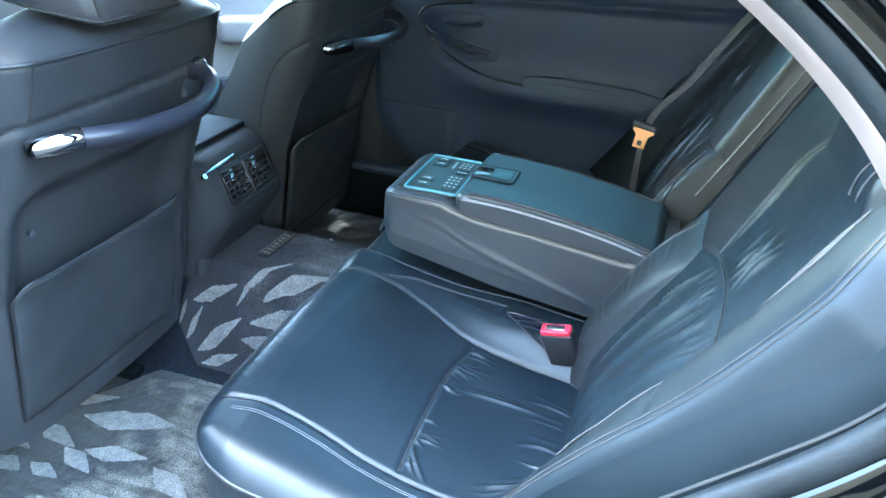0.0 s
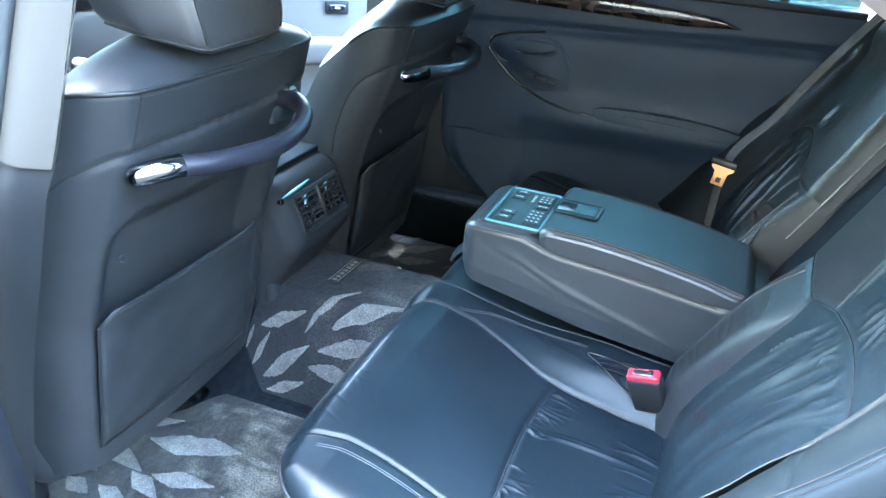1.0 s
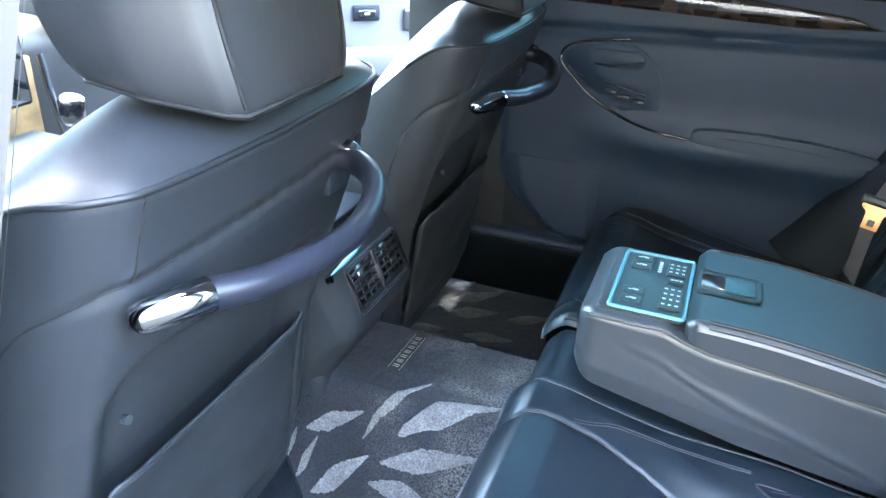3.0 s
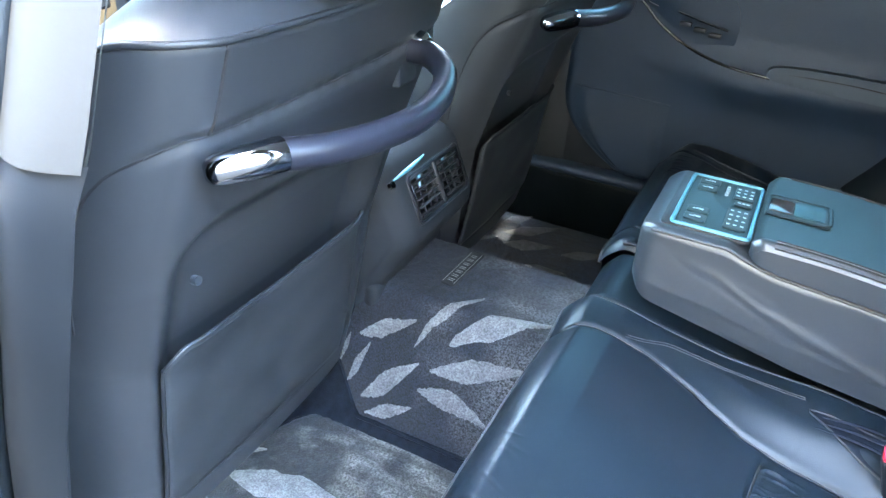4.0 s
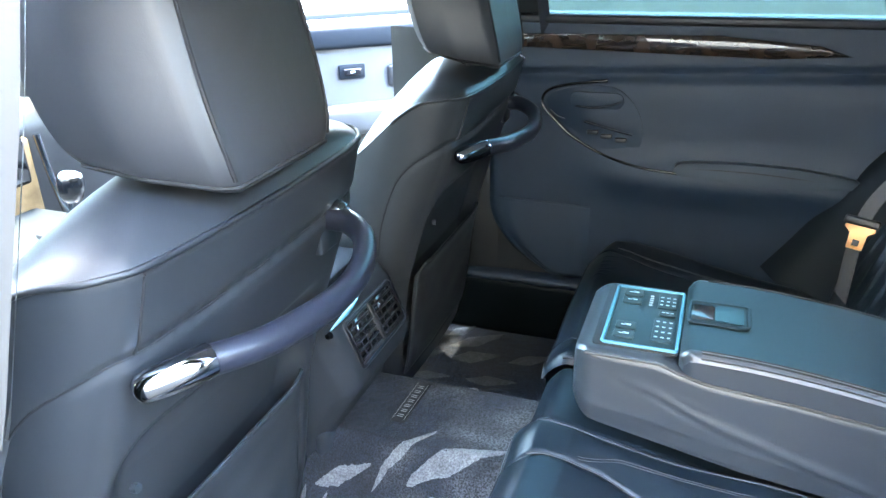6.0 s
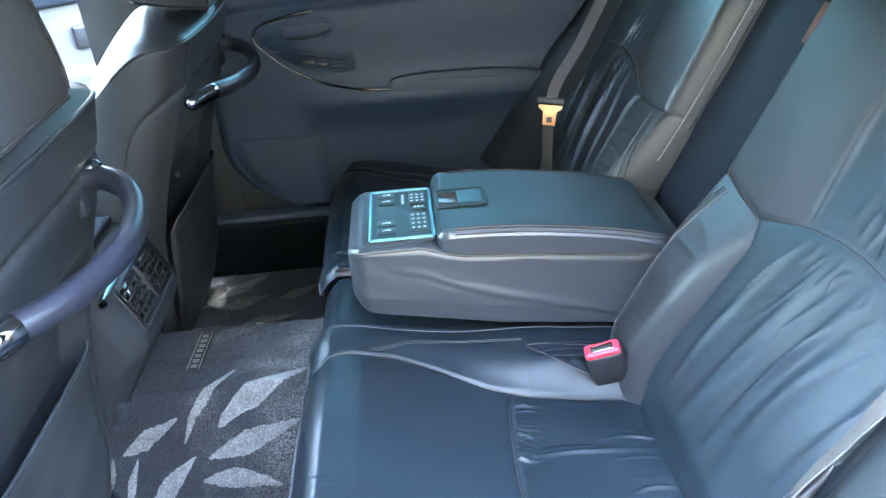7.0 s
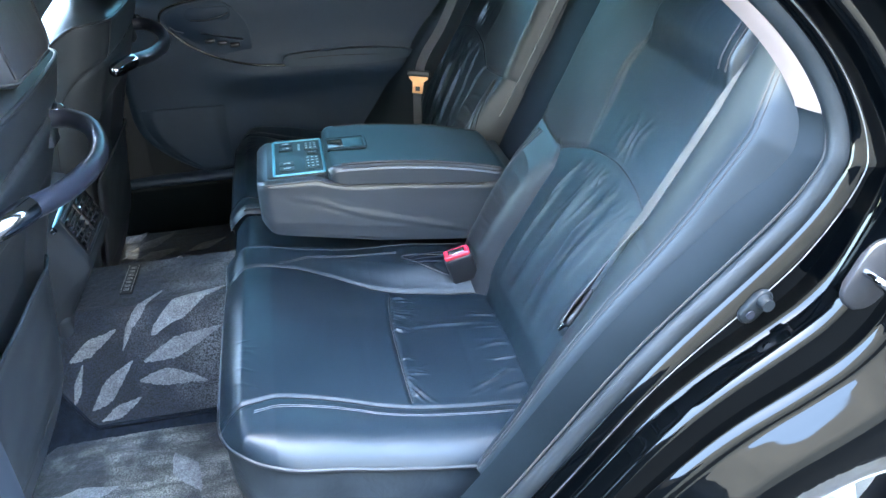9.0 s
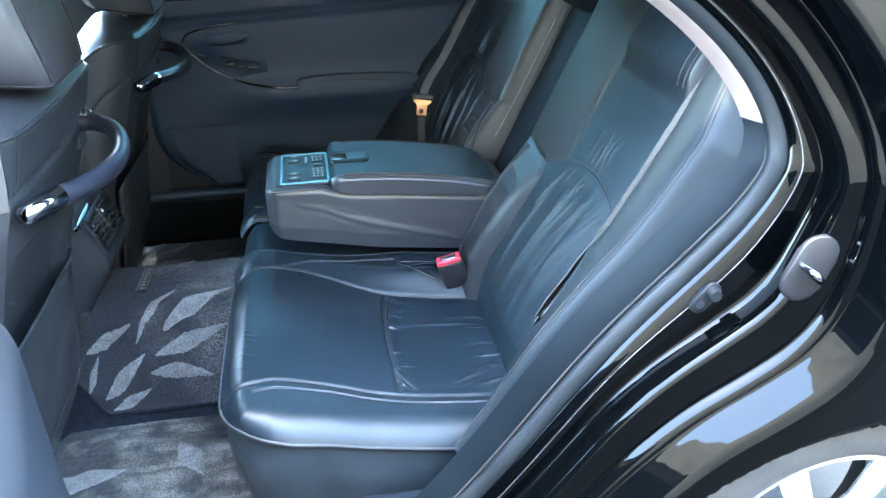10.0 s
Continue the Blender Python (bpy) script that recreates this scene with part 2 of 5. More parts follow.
def glass_mat(name, tint):
    """A tinted pane that lets coloured daylight through and mirrors a little."""
    m = bpy.data.materials.new(name)
    m.use_nodes = True
    n, l = m.node_tree.nodes, m.node_tree.links
    n.remove(n["Principled BSDF"])
    clear, gloss, mix, fres = n.new("ShaderNodeBsdfTransparent"), n.new("ShaderNodeBsdfGlossy"), n.new("ShaderNodeMixShader"), n.new("ShaderNodeFresnel")
    clear.inputs["Color"].default_value = (*tint, 1)
    gloss.inputs["Roughness"].default_value = 0.01
    fres.inputs["IOR"].default_value = 1.35
    l.new(fres.outputs[0], mix.inputs[0])
    l.new(clear.outputs[0], mix.inputs[1])
    l.new(gloss.outputs[0], mix.inputs[2])
    l.new(mix.outputs[0], n["Material Output"].inputs["Surface"])
    return m


GLASS = glass_mat("green_tinted_glass", (0.26, 0.36, 0.37))
SCREEN = glass_mat("windscreen_glass", (0.74, 0.78, 0.76))
CLEAR = glass_mat("clear_glass", (0.52, 0.58, 0.58))


# ---- helpers for shapes ----
def link(name, bm, material, parent=None, label="", smooth=True):
    me = bpy.data.meshes.new(name)
    bmesh.ops.recalc_face_normals(bm, faces=bm.faces)
    bm.to_mesh(me)
    bm.free()
    me.materials.append(material)
    if smooth:
        me.polygons.foreach_set("use_smooth", [True] * len(me.polygons))
    ob = new(name, me)
    if smooth:
        me.set_sharp_from_angle(angle=radians(50))
    if parent:
        ob.parent = parent
    if label:
        ob["label"] = label
    return ob


def part(name, bm, material, parent, label="", smooth=True):
    return link(name, bm, material, parent, label, smooth)


def thing(name, label, category, group="", kind=""):
    return tagged(new(name), label, category, group, kind)


def grid(fn, nu, nv, close_u=False, bm=None):
    """A sheet from fn(u, v), with u and v from 0 to 1."""
    bm = bm or bmesh.new()
    rows = [[bm.verts.new(fn(i / nu, j / nv)) for i in range(nu if close_u else nu + 1)] for j in range(nv + 1)]
    for j in range(nv):
        for i in range(nu):
            k = (i + 1) % len(rows[j])
            bm.faces.new((rows[j][i], rows[j][k], rows[j + 1][k], rows[j + 1][i]))
    return bm


def spline(pts, n, closed=False):
    """n + 1 points on a smooth line through pts."""
    p = [Vector(q) for q in pts]
    m = len(p)
    segs = m if closed else m - 1
    out = []
    for k in range(n + 1 if not closed else n):
        f = k / n * segs
        i = min(int(f), segs - 1)
        t = f - i
        g = (lambda q: p[q % m]) if closed else (lambda q: p[max(0, min(m - 1, q))])
        a, b, c, d = g(i - 1), g(i), g(i + 1), g(i + 2)
        out.append(0.5 * ((2 * b) + (c - a) * t + (2 * a - 5 * b + 4 * c - d) * t * t + (3 * b - a - 3 * c + d) * t ** 3))
    return out


def tube(path, r, n=8, closed=False, squash=1.0, bm=None, up=(0, 0, 1), caps=True):
    """A round bar along path; r is one radius or one for each point."""
    bm = bm or bmesh.new()
    path = [Vector(q) for q in path]
    m = len(path)
    rings = []
    for i, q in enumerate(path):
        a = path[(i + 1) % m] if closed or i < m - 1 else q
        b = path[i - 1] if closed or i > 0 else q
        d = (a - b).normalized()
        side = d.cross(Vector(up))
        side = side.normalized() if side.length > 1e-4 else Vector((1, 0, 0))
        top = side.cross(d)
        rr = r[i] if isinstance(r, (list, tuple)) else r
        rings.append([bm.verts.new(q + rr * (math.cos(t) * side + squash * math.sin(t) * top)) for t in (2 * math.pi * k / n for k in range(n))])
    for i in range(m if closed else m - 1):
        a, b = rings[i], rings[(i + 1) % m]
        for k in range(n):
            bm.faces.new((a[k], a[(k + 1) % n], b[(k + 1) % n], b[k]))
    if not closed and caps:
        bm.faces.new(rings[0])
        bm.faces.new(rings[-1])
    return bm


def ribbon(path, width, thick, across, bm=None):
    """A flat strap along path; across: one vector or one for each point."""
    bm = bm or bmesh.new()
    path = [Vector(q) for q in path]
    rings = []
    for i, q in enumerate(path):
        d = (path[min(i + 1, len(path) - 1)] - path[max(i - 1, 0)]).normalized()
        w = Vector(across[i] if isinstance(across[0], (list, tuple, Vector)) else across)
        w = (w - d * w.dot(d)).normalized() * width / 2
        t = d.cross(w).normalized() * thick / 2
        rings.append([bm.verts.new(q + s) for s in (w + t, w - t, -w - t, -w + t)])
    for a, b in zip(rings, rings[1:]):
        for k in range(4):
            bm.faces.new((a[k], a[(k + 1) % 4], b[(k + 1) % 4], b[k]))
    bm.faces.new(rings[0])
    bm.faces.new(rings[-1])
    return bm


def box(lo, hi, bevel=0.004, segs=2, m=None, bm=None):
    """A box with rounded edges."""
    own = bmesh.new()
    bmesh.ops.create_cube(own, size=1)
    size = Vector(hi) - Vector(lo)
    for v in own.verts:
        v.co = Vector(lo) + Vector((size[i] * (v.co[i] + 0.5) for i in range(3)))
    if bevel:
        bmesh.ops.bevel(own, geom=own.edges[:], offset=min(bevel, min(size) * 0.49), segments=segs, profile=0.5, affect="EDGES", clamp_overlap=True)
    if m:
        bmesh.ops.transform(own, matrix=m, verts=own.verts)
    if bm is None:
        return own
    me = bpy.data.meshes.new("tmp")
    own.to_mesh(me)
    own.free()
    bm.from_mesh(me)
    bpy.data.meshes.remove(me)
    return bm


def slab(outline, axis, lo, hi, bevel=0.003, segs=2):
    """A plate with the given outline in the two other axes, from lo to hi along axis."""
    bm = bmesh.new()

    def place(p, h):
        q = [p[0], p[1]]
        q.insert(axis, h)
        return q

    low = [bm.verts.new(place(p, lo)) for p in outline]
    high = [bm.verts.new(place(p, hi)) for p in outline]
    n = len(outline)
    bm.faces.new(low)
    bm.faces.new(high)
    for i in range(n):
        bm.faces.new((low[i], low[(i + 1) % n], high[(i + 1) % n], high[i]))
    if bevel:
        edges = [e for e in bm.edges if (e.verts[0] in low) == (e.verts[1] in low)]
        bmesh.ops.bevel(bm, geom=edges, offset=bevel, segments=segs, profile=0.5, affect="EDGES", clamp_overlap=True)
    return bm


def rounded(w, h, r, n=5):
    """Outline of a rounded rectangle about the origin."""
    out = []
    for cx, cy, a0 in ((w / 2 - r, h / 2 - r, 0), (-w / 2 + r, h / 2 - r, 90), (-w / 2 + r, -h / 2 + r, 180), (w / 2 - r, -h / 2 + r, 270)):
        out += [(cx + r * math.cos(radians(a0 + 90 * k / n)), cy + r * math.sin(radians(a0 + 90 * k / n))) for k in range(n + 1)]
    return out


def solid(ob, t, offset=-1):
    mod = ob.modifiers.new("thick", "SOLIDIFY")
    mod.thickness, mod.offset = t, offset
    return ob


def smoothstep(a, b, x):
    t = max(0.0, min(1.0, (x - a) / (b - a)))
    return t * t * (3 - 2 * t)


def bump1(x, c, w):
    return math.exp(-((x - c) / w) ** 2)


def lerp(a, b, t):
    return a + (b - a) * t


def table(rows, x):
    """Straight lines between (x, value) rows."""
    for (a, p), (b, q) in zip(rows, rows[1:]):
        if x <= b:
            return lerp(p, q, max(0.0, min(1.0, (x - a) / (b - a))))
    return rows[-1][1]



def eased(rows, x, r):
    """The same, with the corners rounded over a reach of r."""
    return sum(table(rows, x + r * k / 3) for k in (-3, -2, -1, 0, 1, 2, 3)) / 7

# ---- ground and surroundings ----
bm = grid(lambda u, v: (lerp(-400, 400, u), lerp(-400, 400, v), 0.0), 40, 40)
tagged(link("ground", bm, ASPHALT), "pale worn concrete ground around the parked car", "ground", kind="structure")

bm = grid(lambda u, v: (lerp(-30, 30, u), lerp(-6.9, 11.0, v), 0.004), 40, 24)
tagged(link("road", bm, TARMAC), "dark asphalt parking lane beside the car", "road", kind="structure")

# unseen wall, added to bounce warm light inside and cut low sky reflections
bm = box((-25, -7.6, 0), (25, -7.2, 7.5), 0.02)
tagged(link("building_wall", bm, WALLMAT), "unseen plain tan wall added to bounce warm light and cut low sky", "wall", kind="structure")

bm = box((-14, 9.0, 0), (22, 9.4, 3.4), 0.02)
tagged(link("boundary_wall", bm, TANWALL), "plain tan rendered wall beyond the parked car", "wall", kind="structure")

# ---- car shell ----
# door opening of the near side, in x and z, from the sill round to the roof
OPENING = [(-0.42, 0.335), (-0.2, 0.325), (0.05, 0.335), (0.18, 0.40), (0.29, 0.521), (0.377, 0.635), (0.458, 0.74), (0.551, 0.835),
           (0.638, 0.925), (0.676, 1.0), (0.671, 1.064), (0.628, 1.135), (0.555, 1.205), (0.43, 1.285), (0.25, 1.35), (0.0, 1.385), (-0.22, 1.39)]
LINE = spline([(x, 0, z) for x, z in OPENING], 160)

for _ in range(40):
    LINE = [LINE[0]] + [LINE[i] * 0.5 + (LINE[i - 1] + LINE[i + 1]) * 0.25 for i in range(1, 160)] + [LINE[160]]


def outward(i):
    d = LINE[min(i + 1, 160)] - LINE[max(i - 1, 0)]
    return Vector((d.z, 0, -d.x)).normalized()


def lean(z):
    """How far the side leans in towards the roof."""
    return 0.0 if z < 1.0 else (z - 1.0) * 0.42


def squeeze(i):
    """The jamb is wide over the wheel and narrow up the rear pillar."""
    z, x = LINE[i].z, LINE[i].x
    return lerp(1.0, 0.42, smoothstep(0.93, 1.12, z)) if x > 0.2 else lerp(1.0, 0.42, smoothstep(0.5, 1.2, z))


# how far from the opening the inner step and the outer ridge run, along the jamb
STEP = [(0, 0.024), (30, 0.030), (42, 0.040), (55, 0.042), (62, 0.052), (72, 0.077), (76, 0.084), (81, 0.063), (86, 0.053), (91, 0.046), (100, 0.026), (160, 0.0245)]
RIDGE = [(0, 0.065), (30, 0.075), (42, 0.082), (50, 0.090), (61, 0.113), (69, 0.142), (75, 0.156), (80, 0.134), (85, 0.100), (91, 0.074), (100, 0.064), (160, 0.065)]


def spread(i, d):
    s, r, k = eased(STEP, i, 3.0), eased(RIDGE, i, 3.0), squeeze(i)
    return table([(-0.01, -0.01 * k), (0.0, 0.0), (0.0585, s), (0.155, r), (0.21, r + 0.052 * k), (0.44, max(0.44 * k, r + 0.06))], d)


PROFILE = [(-0.01, -0.768), (0.0, -0.770), (0.004, -0.792), (0.016, -0.803), (0.052, -0.806), (0.058, -0.810), (0.0615, -0.838), (0.065, -0.846), (0.072, -0.8495), (0.148, -0.851),
           (0.153, -0.853), (0.157, -0.862), (0.162, -0.8665), (0.170, -0.868), (0.175, -0.875), (0.190, -0.893), (0.203, -0.908), (0.207, -0.9095), (0.212, -0.913), (0.225, -0.9155), (0.30, -0.916), (0.36, -0.914), (0.44, -0.906)]
WHEEL, ARCH, ARCH_R = Vector((0.83, 0.0, 0.30)), Vector((0.81, 0.0, 0.255)), 0.40

car = thing("car_body", "glossy black sedan body with an open rear doorway", "car body")


def jamb(i, d, y):
    p = LINE[i] + outward(i) * spread(i, d)
    over, rate = (p.x + p.z) * 0.707 - 1.372, (outward(i).x + outward(i).z) * 0.707
    if over > 0 and p.z > 0.9 and p.x > 0.3 and rate > 0.25:
        p = p - outward(i) * (over / rate)
        y = min(y + over * 0.9, -0.62)
    return Vector((p.x, y + lean(p.z), p.z))


bm = bmesh.new()
prof = []
for k in range(181):
    d = 0.44 * k / 180
    prof.append(Vector((d, table(PROFILE, d), 0)))
prof = [(prof[max(0, k - 1)] + prof[k] * 2 + prof[min(180, k + 1)]) / 4 for k in range(181)]
rows = [[bm.verts.new(jamb(i, q.x, q.y)) for q in prof] for i in range(0, 161, 1)]
for a, b in zip(rows, rows[1:]):
    for j in range(len(prof) - 1):
        quad = (a[j], a[j + 1], b[j + 1], b[j])
        mid = sum((v.co for v in quad), Vector()) / 4
        if (Vector((mid.x, 0, mid.z)) - ARCH).length > ARCH_R - 0.001 and mid.z > 0.2:
            bm.faces.new(quad)
# the cut edge follows the round of the arch
for v in bm.verts:
    flat = Vector((v.co.x, 0, v.co.z)) - ARCH
    if v.link_faces and flat.length < ARCH_R + 0.003:
        flat = flat.normalized() * ARCH_R
        v.co.x, v.co.z = ARCH.x + flat.x, ARCH.z + flat.z
bmesh.ops.delete(bm, geom=[v for v in bm.verts if not v.link_faces], context="VERTS")
quarter = part("quarter_panel", bm, PAINT, car, "glossy black painted door jamb and rear quarter")
for e in quarter.data.edges:
    e.use_edge_sharp = False
solid(quarter, 0.003, 1)
# rolled lip of the wheel arch
arc = [ARCH + Vector((math.cos(a) * ARCH_R, -0.908, math.sin(a) * ARCH_R)) for a in (radians(lerp(200, -20, k / 60)) for k in range(61))]
part("wheel_arch_lip", tube(arc, 0.0045, 8), LIP, car, "satin silver wheel arch moulding")
# dark liner inside the arch
part("wheel_arch_liner", grid(lambda u, v: (ARCH.x + math.cos(radians(lerp(205, -25, u))) * 0.405, lerp(-0.906, -0.62, v), ARCH.z + math.sin(radians(lerp(205, -25, u))) * 0.405), 40, 4), PLASTIC_DARK, car)
# rest of the shell: roof, far side, floor, rear deck, plain and closed
part("roof", grid(lambda u, v: (lerp(-0.84, 0.72, u), lerp(-0.60, 0.74, v), 1.44 - 0.05 * (2 * v - 1) ** 2 - 0.06 * (2 * u - 1) ** 4), 24, 20), PAINT, car)
part("headliner", grid(lambda u, v: (lerp(-0.80, 0.66, u), lerp(-0.57, 0.71, v), 1.405 - 0.04 * (2 * v - 1) ** 4 - 0.05 * (2 * u - 1) ** 4), 20, 16), HEADLINER, car, "pale cloth headliner")
part("rear_header", box((0.655, -0.64, 1.27), (0.735, 0.64, 1.40), 0.02, 3), PLASTIC_DARK, car)
part("rear_glass", box((-0.005, -0.56, 0), (0.0, 0.56, 0.55), 0.001, 1, m=pose(0.70, 0, 1.30, 0, 138, 0)), GLASS, car)
part("parcel_shelf", box((0.76, -0.60, 0.89), (1.04, 0.60, 0.915), 0.005), SHELF, car, "tan cloth parcel shelf")
part("floor_pan", box((-1.6, -0.76, 0.215), (0.75, 0.76, 0.255), 0.01), CARPET, car)
part("seat_riser", box((-0.06, -0.74, 0.25), (0.60, 0.74, 0.42), 0.02), CARPET, car)
part("rear_bulkhead", box((0.715, -0.74, 0.25), (0.745, 0.74, 1.00), 0.01), PLASTIC_DARK, car)
part("sill", box((-0.6, -0.80, 0.22), (0.16, -0.735, 0.335), 0.015), PLASTIC_DARK, car)
part("windscreen", box((-0.004, -0.66, 0), (0.0, 0.66, 0.83), 0.001, 1, m=pose(-1.55, 0, 1.0, 0, 59.5, 0)), SCREEN, car)
part("bonnet", grid(lambda u, v: (lerp(-2.7, -1.5, u), lerp(-0.85, 0.85, v), 0.80 + 0.18 * u - 0.06 * (2 * v - 1) ** 4), 16, 16), PAINT, car)
part("dashboard", box((-1.55, -0.70, 0.62), (-1.25, 0.70, 0.96), 0.06, 4), PLASTIC_DARK, car)
part("instrument_hood", box((-1.42, 0.22, 0.93), (-1.20, 0.60, 1.02), 0.035, 4), PLASTIC_DARK, car)
part("centre_screen", box((-1.27, -0.12, 0.80), (-1.235, 0.12, 0.95), 0.012, 3), GLOSS, car)
part("dash_trim", box((-1.262, -0.62, 0.845), (-1.240, -0.16, 0.870), 0.006, 2), SILVER, car)
part("stack_trim", box((-1.262, 0.035, 0.66), (-1.238, 0.135, 0.90), 0.010, 3), TANWOOD, car, "tan wood trim beside the centre screen")
part("stack_edge", tube(spline([(-1.235, 0.15, 0.90), (-1.225, 0.155, 0.80), (-1.20, 0.155, 0.70)], 16), 0.008, 8), CHROME, car)
part("far_sill", box((-1.4, 0.735, 0.22), (0.3, 0.80, 0.335), 0.015), PLASTIC_DARK, car)
part("far_quarter", box((0.45, 0.76, 0.25), (0.75, 0.80, 1.08), 0.02), PLASTIC_DARK, car)

# far rear pillar, trimmed in cloth, leaning in to the roof
bm = slab([(0.66, 0.96), (0.676, 1.0), (0.671, 1.064), (0.628, 1.135), (0.555, 1.205), (0.43, 1.285), (0.25, 1.35), (0.25, 1.42), (0.70, 1.42), (1.02, 1.02), (1.02, 0.90)], 1, 0.70, 0.775, 0.006, 2)
for v in bm.verts:
    v.co.y -= lean(v.co.z)
part("far_rear_pillar", bm, PILLAR_LOW, car, "dark grey far rear pillar trim")

# ---- rear wheel ----
bm = bmesh.new()
ring = [(0.205, -0.84), (0.225, -0.862), (0.26, -0.872), (0.295, -0.862), (0.315, -0.835), (0.322, -0.80), (0.322, -0.70), (0.30, -0.66), (0.21, -0.66)]
ringp = spline([(r, y, 0) for r, y in ring], 30)
grid(lambda u, v: (WHEEL.x + ringp[round(v * 30)].x * math.cos(2 * math.pi * u), ringp[round(v * 30)].y, WHEEL.z + 0.022 + ringp[round(v * 30)].x * math.sin(2 * math.pi * u)), 72, 30, True, bm)
wheel = part("wheel", bm, TYRE, car, "grey road tyre on a silver alloy rim")
bm = bmesh.new()
ring2 = [(0.212, -0.835), (0.214, -0.85), (0.205, -0.852), (0.195, -0.84), (0.188, -0.80), (0.185, -0.72)]
grid(lambda u, v: (WHEEL.x + ring2[round(v * 5)][0] * math.cos(2 * math.pi * u), ring2[round(v * 5)][1], WHEEL.z + 0.022 + ring2[round(v * 5)][0] * math.sin(2 * math.pi * u)), 72, 5, True, bm)
part("rim", bm, ALLOY, wheel)
for k in range(7):
    a = 2 * math.pi * k / 7 + 0.15
    pth = [WHEEL + Vector((math.cos(a) * r, y, 0.022 + math.sin(a) * r)) for r, y in ((0.04, -0.83), (0.12, -0.838), (0.195, -0.835))]
    part("spoke", tube(pth, [0.03, 0.022, 0.026], 8, squash=0.6, up=(0, 1, 0)), ALLOY, wheel)
part("hub_cap", tube([WHEEL + Vector((0, -0.80, 0.022)), WHEEL + Vector((0, -0.845, 0.022))], 0.06, 24), ALLOY, wheel)

# ---- door seal, pillar trims ----
seal_path = [jamb(i, -0.004, -0.778) for i in range(20, 161)]
seal = link("door_seal", tube(seal_path, 0.017, 10, squash=0.8, up=(0, 1, 0)), RUBBER)
part("bright_edge", tube([jamb(i, 0.018, -0.8055) for i in range(20, 150)], 0.0011, 6), STRIP, seal, "thin bright edge strip")
tagged(seal, "grey rubber weatherstrip round the rear doorway", "door seal", kind="structure")

trim = thing("rear_pillar_trim", "dark plastic trim with a pale cloth upper pillar cover", "pillar trim", kind="structure")


def inner(i, d, y):
    p = LINE[i] + outward(i) * d
    return Vector((p.x, y + lean(p.z), p.z))


# dark cover from the sill up to the pale cloth cover of the rear pillar
i0 = min(range(60, 161), key=lambda i: (LINE[i] - Vector((0.675, 0, 1.056))).length)


def cover(f, v):
    i = int(f)
    wide = table([(30, 0.052), (60, 0.060), (i0 - 22, 0.060), (i0, 0.034), (161, 0.026)], f)
    a, b = inner(i, -lerp(0.006, wide, v), 0), inner(min(i + 1, 160), -lerp(0.006, wide, v), 0)
    p = a.lerp(b, f - i)
    return p + Vector((0, -0.776 + 0.030 * v ** 1.5 - 0.006 * math.sin(math.pi * v), 0))


part("lower_cover", grid(lambda u, v: cover(lerp(30, i0 + 0.5, u), v), 120, 16), COVER, trim)
part("trim_joint", tube([cover(lerp(34, 150, k / 90), 0.36) + Vector((0, -0.0005, 0)) for k in range(91)], 0.0017, 6), SEAM, trim, "dark joint beside the weatherstrip")
part("pale_cover", grid(lambda u, v: cover(lerp(i0 - 1.0 + 2 * v, 158, u), v) + Vector((0, -0.0025 if 0.0 < u else 0.0, 0)), 70, 14), FABRIC, trim, "pale grey cloth pillar cover")

# middle pillar between the front and rear doors
bp = thing("middle_pillar", "door pillar trim, pale cloth above dark plastic below", "pillar", kind="structure")


def post(z, u, v=0):
    x0 = table([(0.25, -0.46), (0.5, -0.40), (0.75, -0.345), (1.02, -0.262), (1.2, -0.272), (1.42, -0.30)], z)
    return Vector((x0 - 0.075 * u, -0.765 - 0.012 * math.sin(math.pi * u) + lean(z) + 0.03 * v, z))


part("lower_trim", grid(lambda u, v: post(lerp(0.25, 1.02, v), u), 10, 24), PILLAR_LOW, bp)
part("upper_trim", grid(lambda u, v: post(lerp(1.016, 1.42, v), u) + Vector((0, -0.004, 0)), 10, 16), PILLAR_GREY, bp, "pale grey upper cover")
part("pillar_seal", tube([post(lerp(0.25, 1.42, k / 30), 1.0) + Vector((-0.012, -0.005, 0)) for k in range(31)], 0.016, 10), RUBBER, bp)
part("pillar_inner", grid(lambda u, v: post(lerp(0.25, 1.42, v), 0) + Vector((-0.02 * u, 0.018 * u, 0)), 6, 24), PLASTIC, bp)
part("outer_jamb", grid(lambda u, v: post(lerp(0.25, 1.42, v), 1.0) + Vector((-0.02 - 0.16 * u, -0.01 - 0.07 * u ** 0.5, 0)), 10, 24), PAINT, bp, "black painted jamb")

bp2 = tagged(new("middle_pillar"), "dark plastic door pillar trim beside the closed rear door", "pillar", kind="structure")
MIRRORED = list(bp.children)

# ---- rear bench ----
X0, X1, YO, YI = -0.118, 0.42, -0.684, -0.085
seat = thing("bench_seat", "black leather rear bench with stitched side bolsters", "car seat")


def outer_seam(x):
    return eased([(-0.1, -0.585), (-0.07, -0.565), (-0.02, -0.553), (0.03, -0.552), (0.1, -0.562), (0.17, -0.572), (0.4, -0.566)], x, 0.05)


def inner_seam(x):
    return table([(-0.1, -0.175), (-0.06, -0.158), (0.02, -0.16), (0.09, -0.182), (0.16, -0.213), (0.225, -0.226), (0.42, -0.232)], x)


def groove(d, w=0.006):
    return math.exp(-(d / w) ** 2)


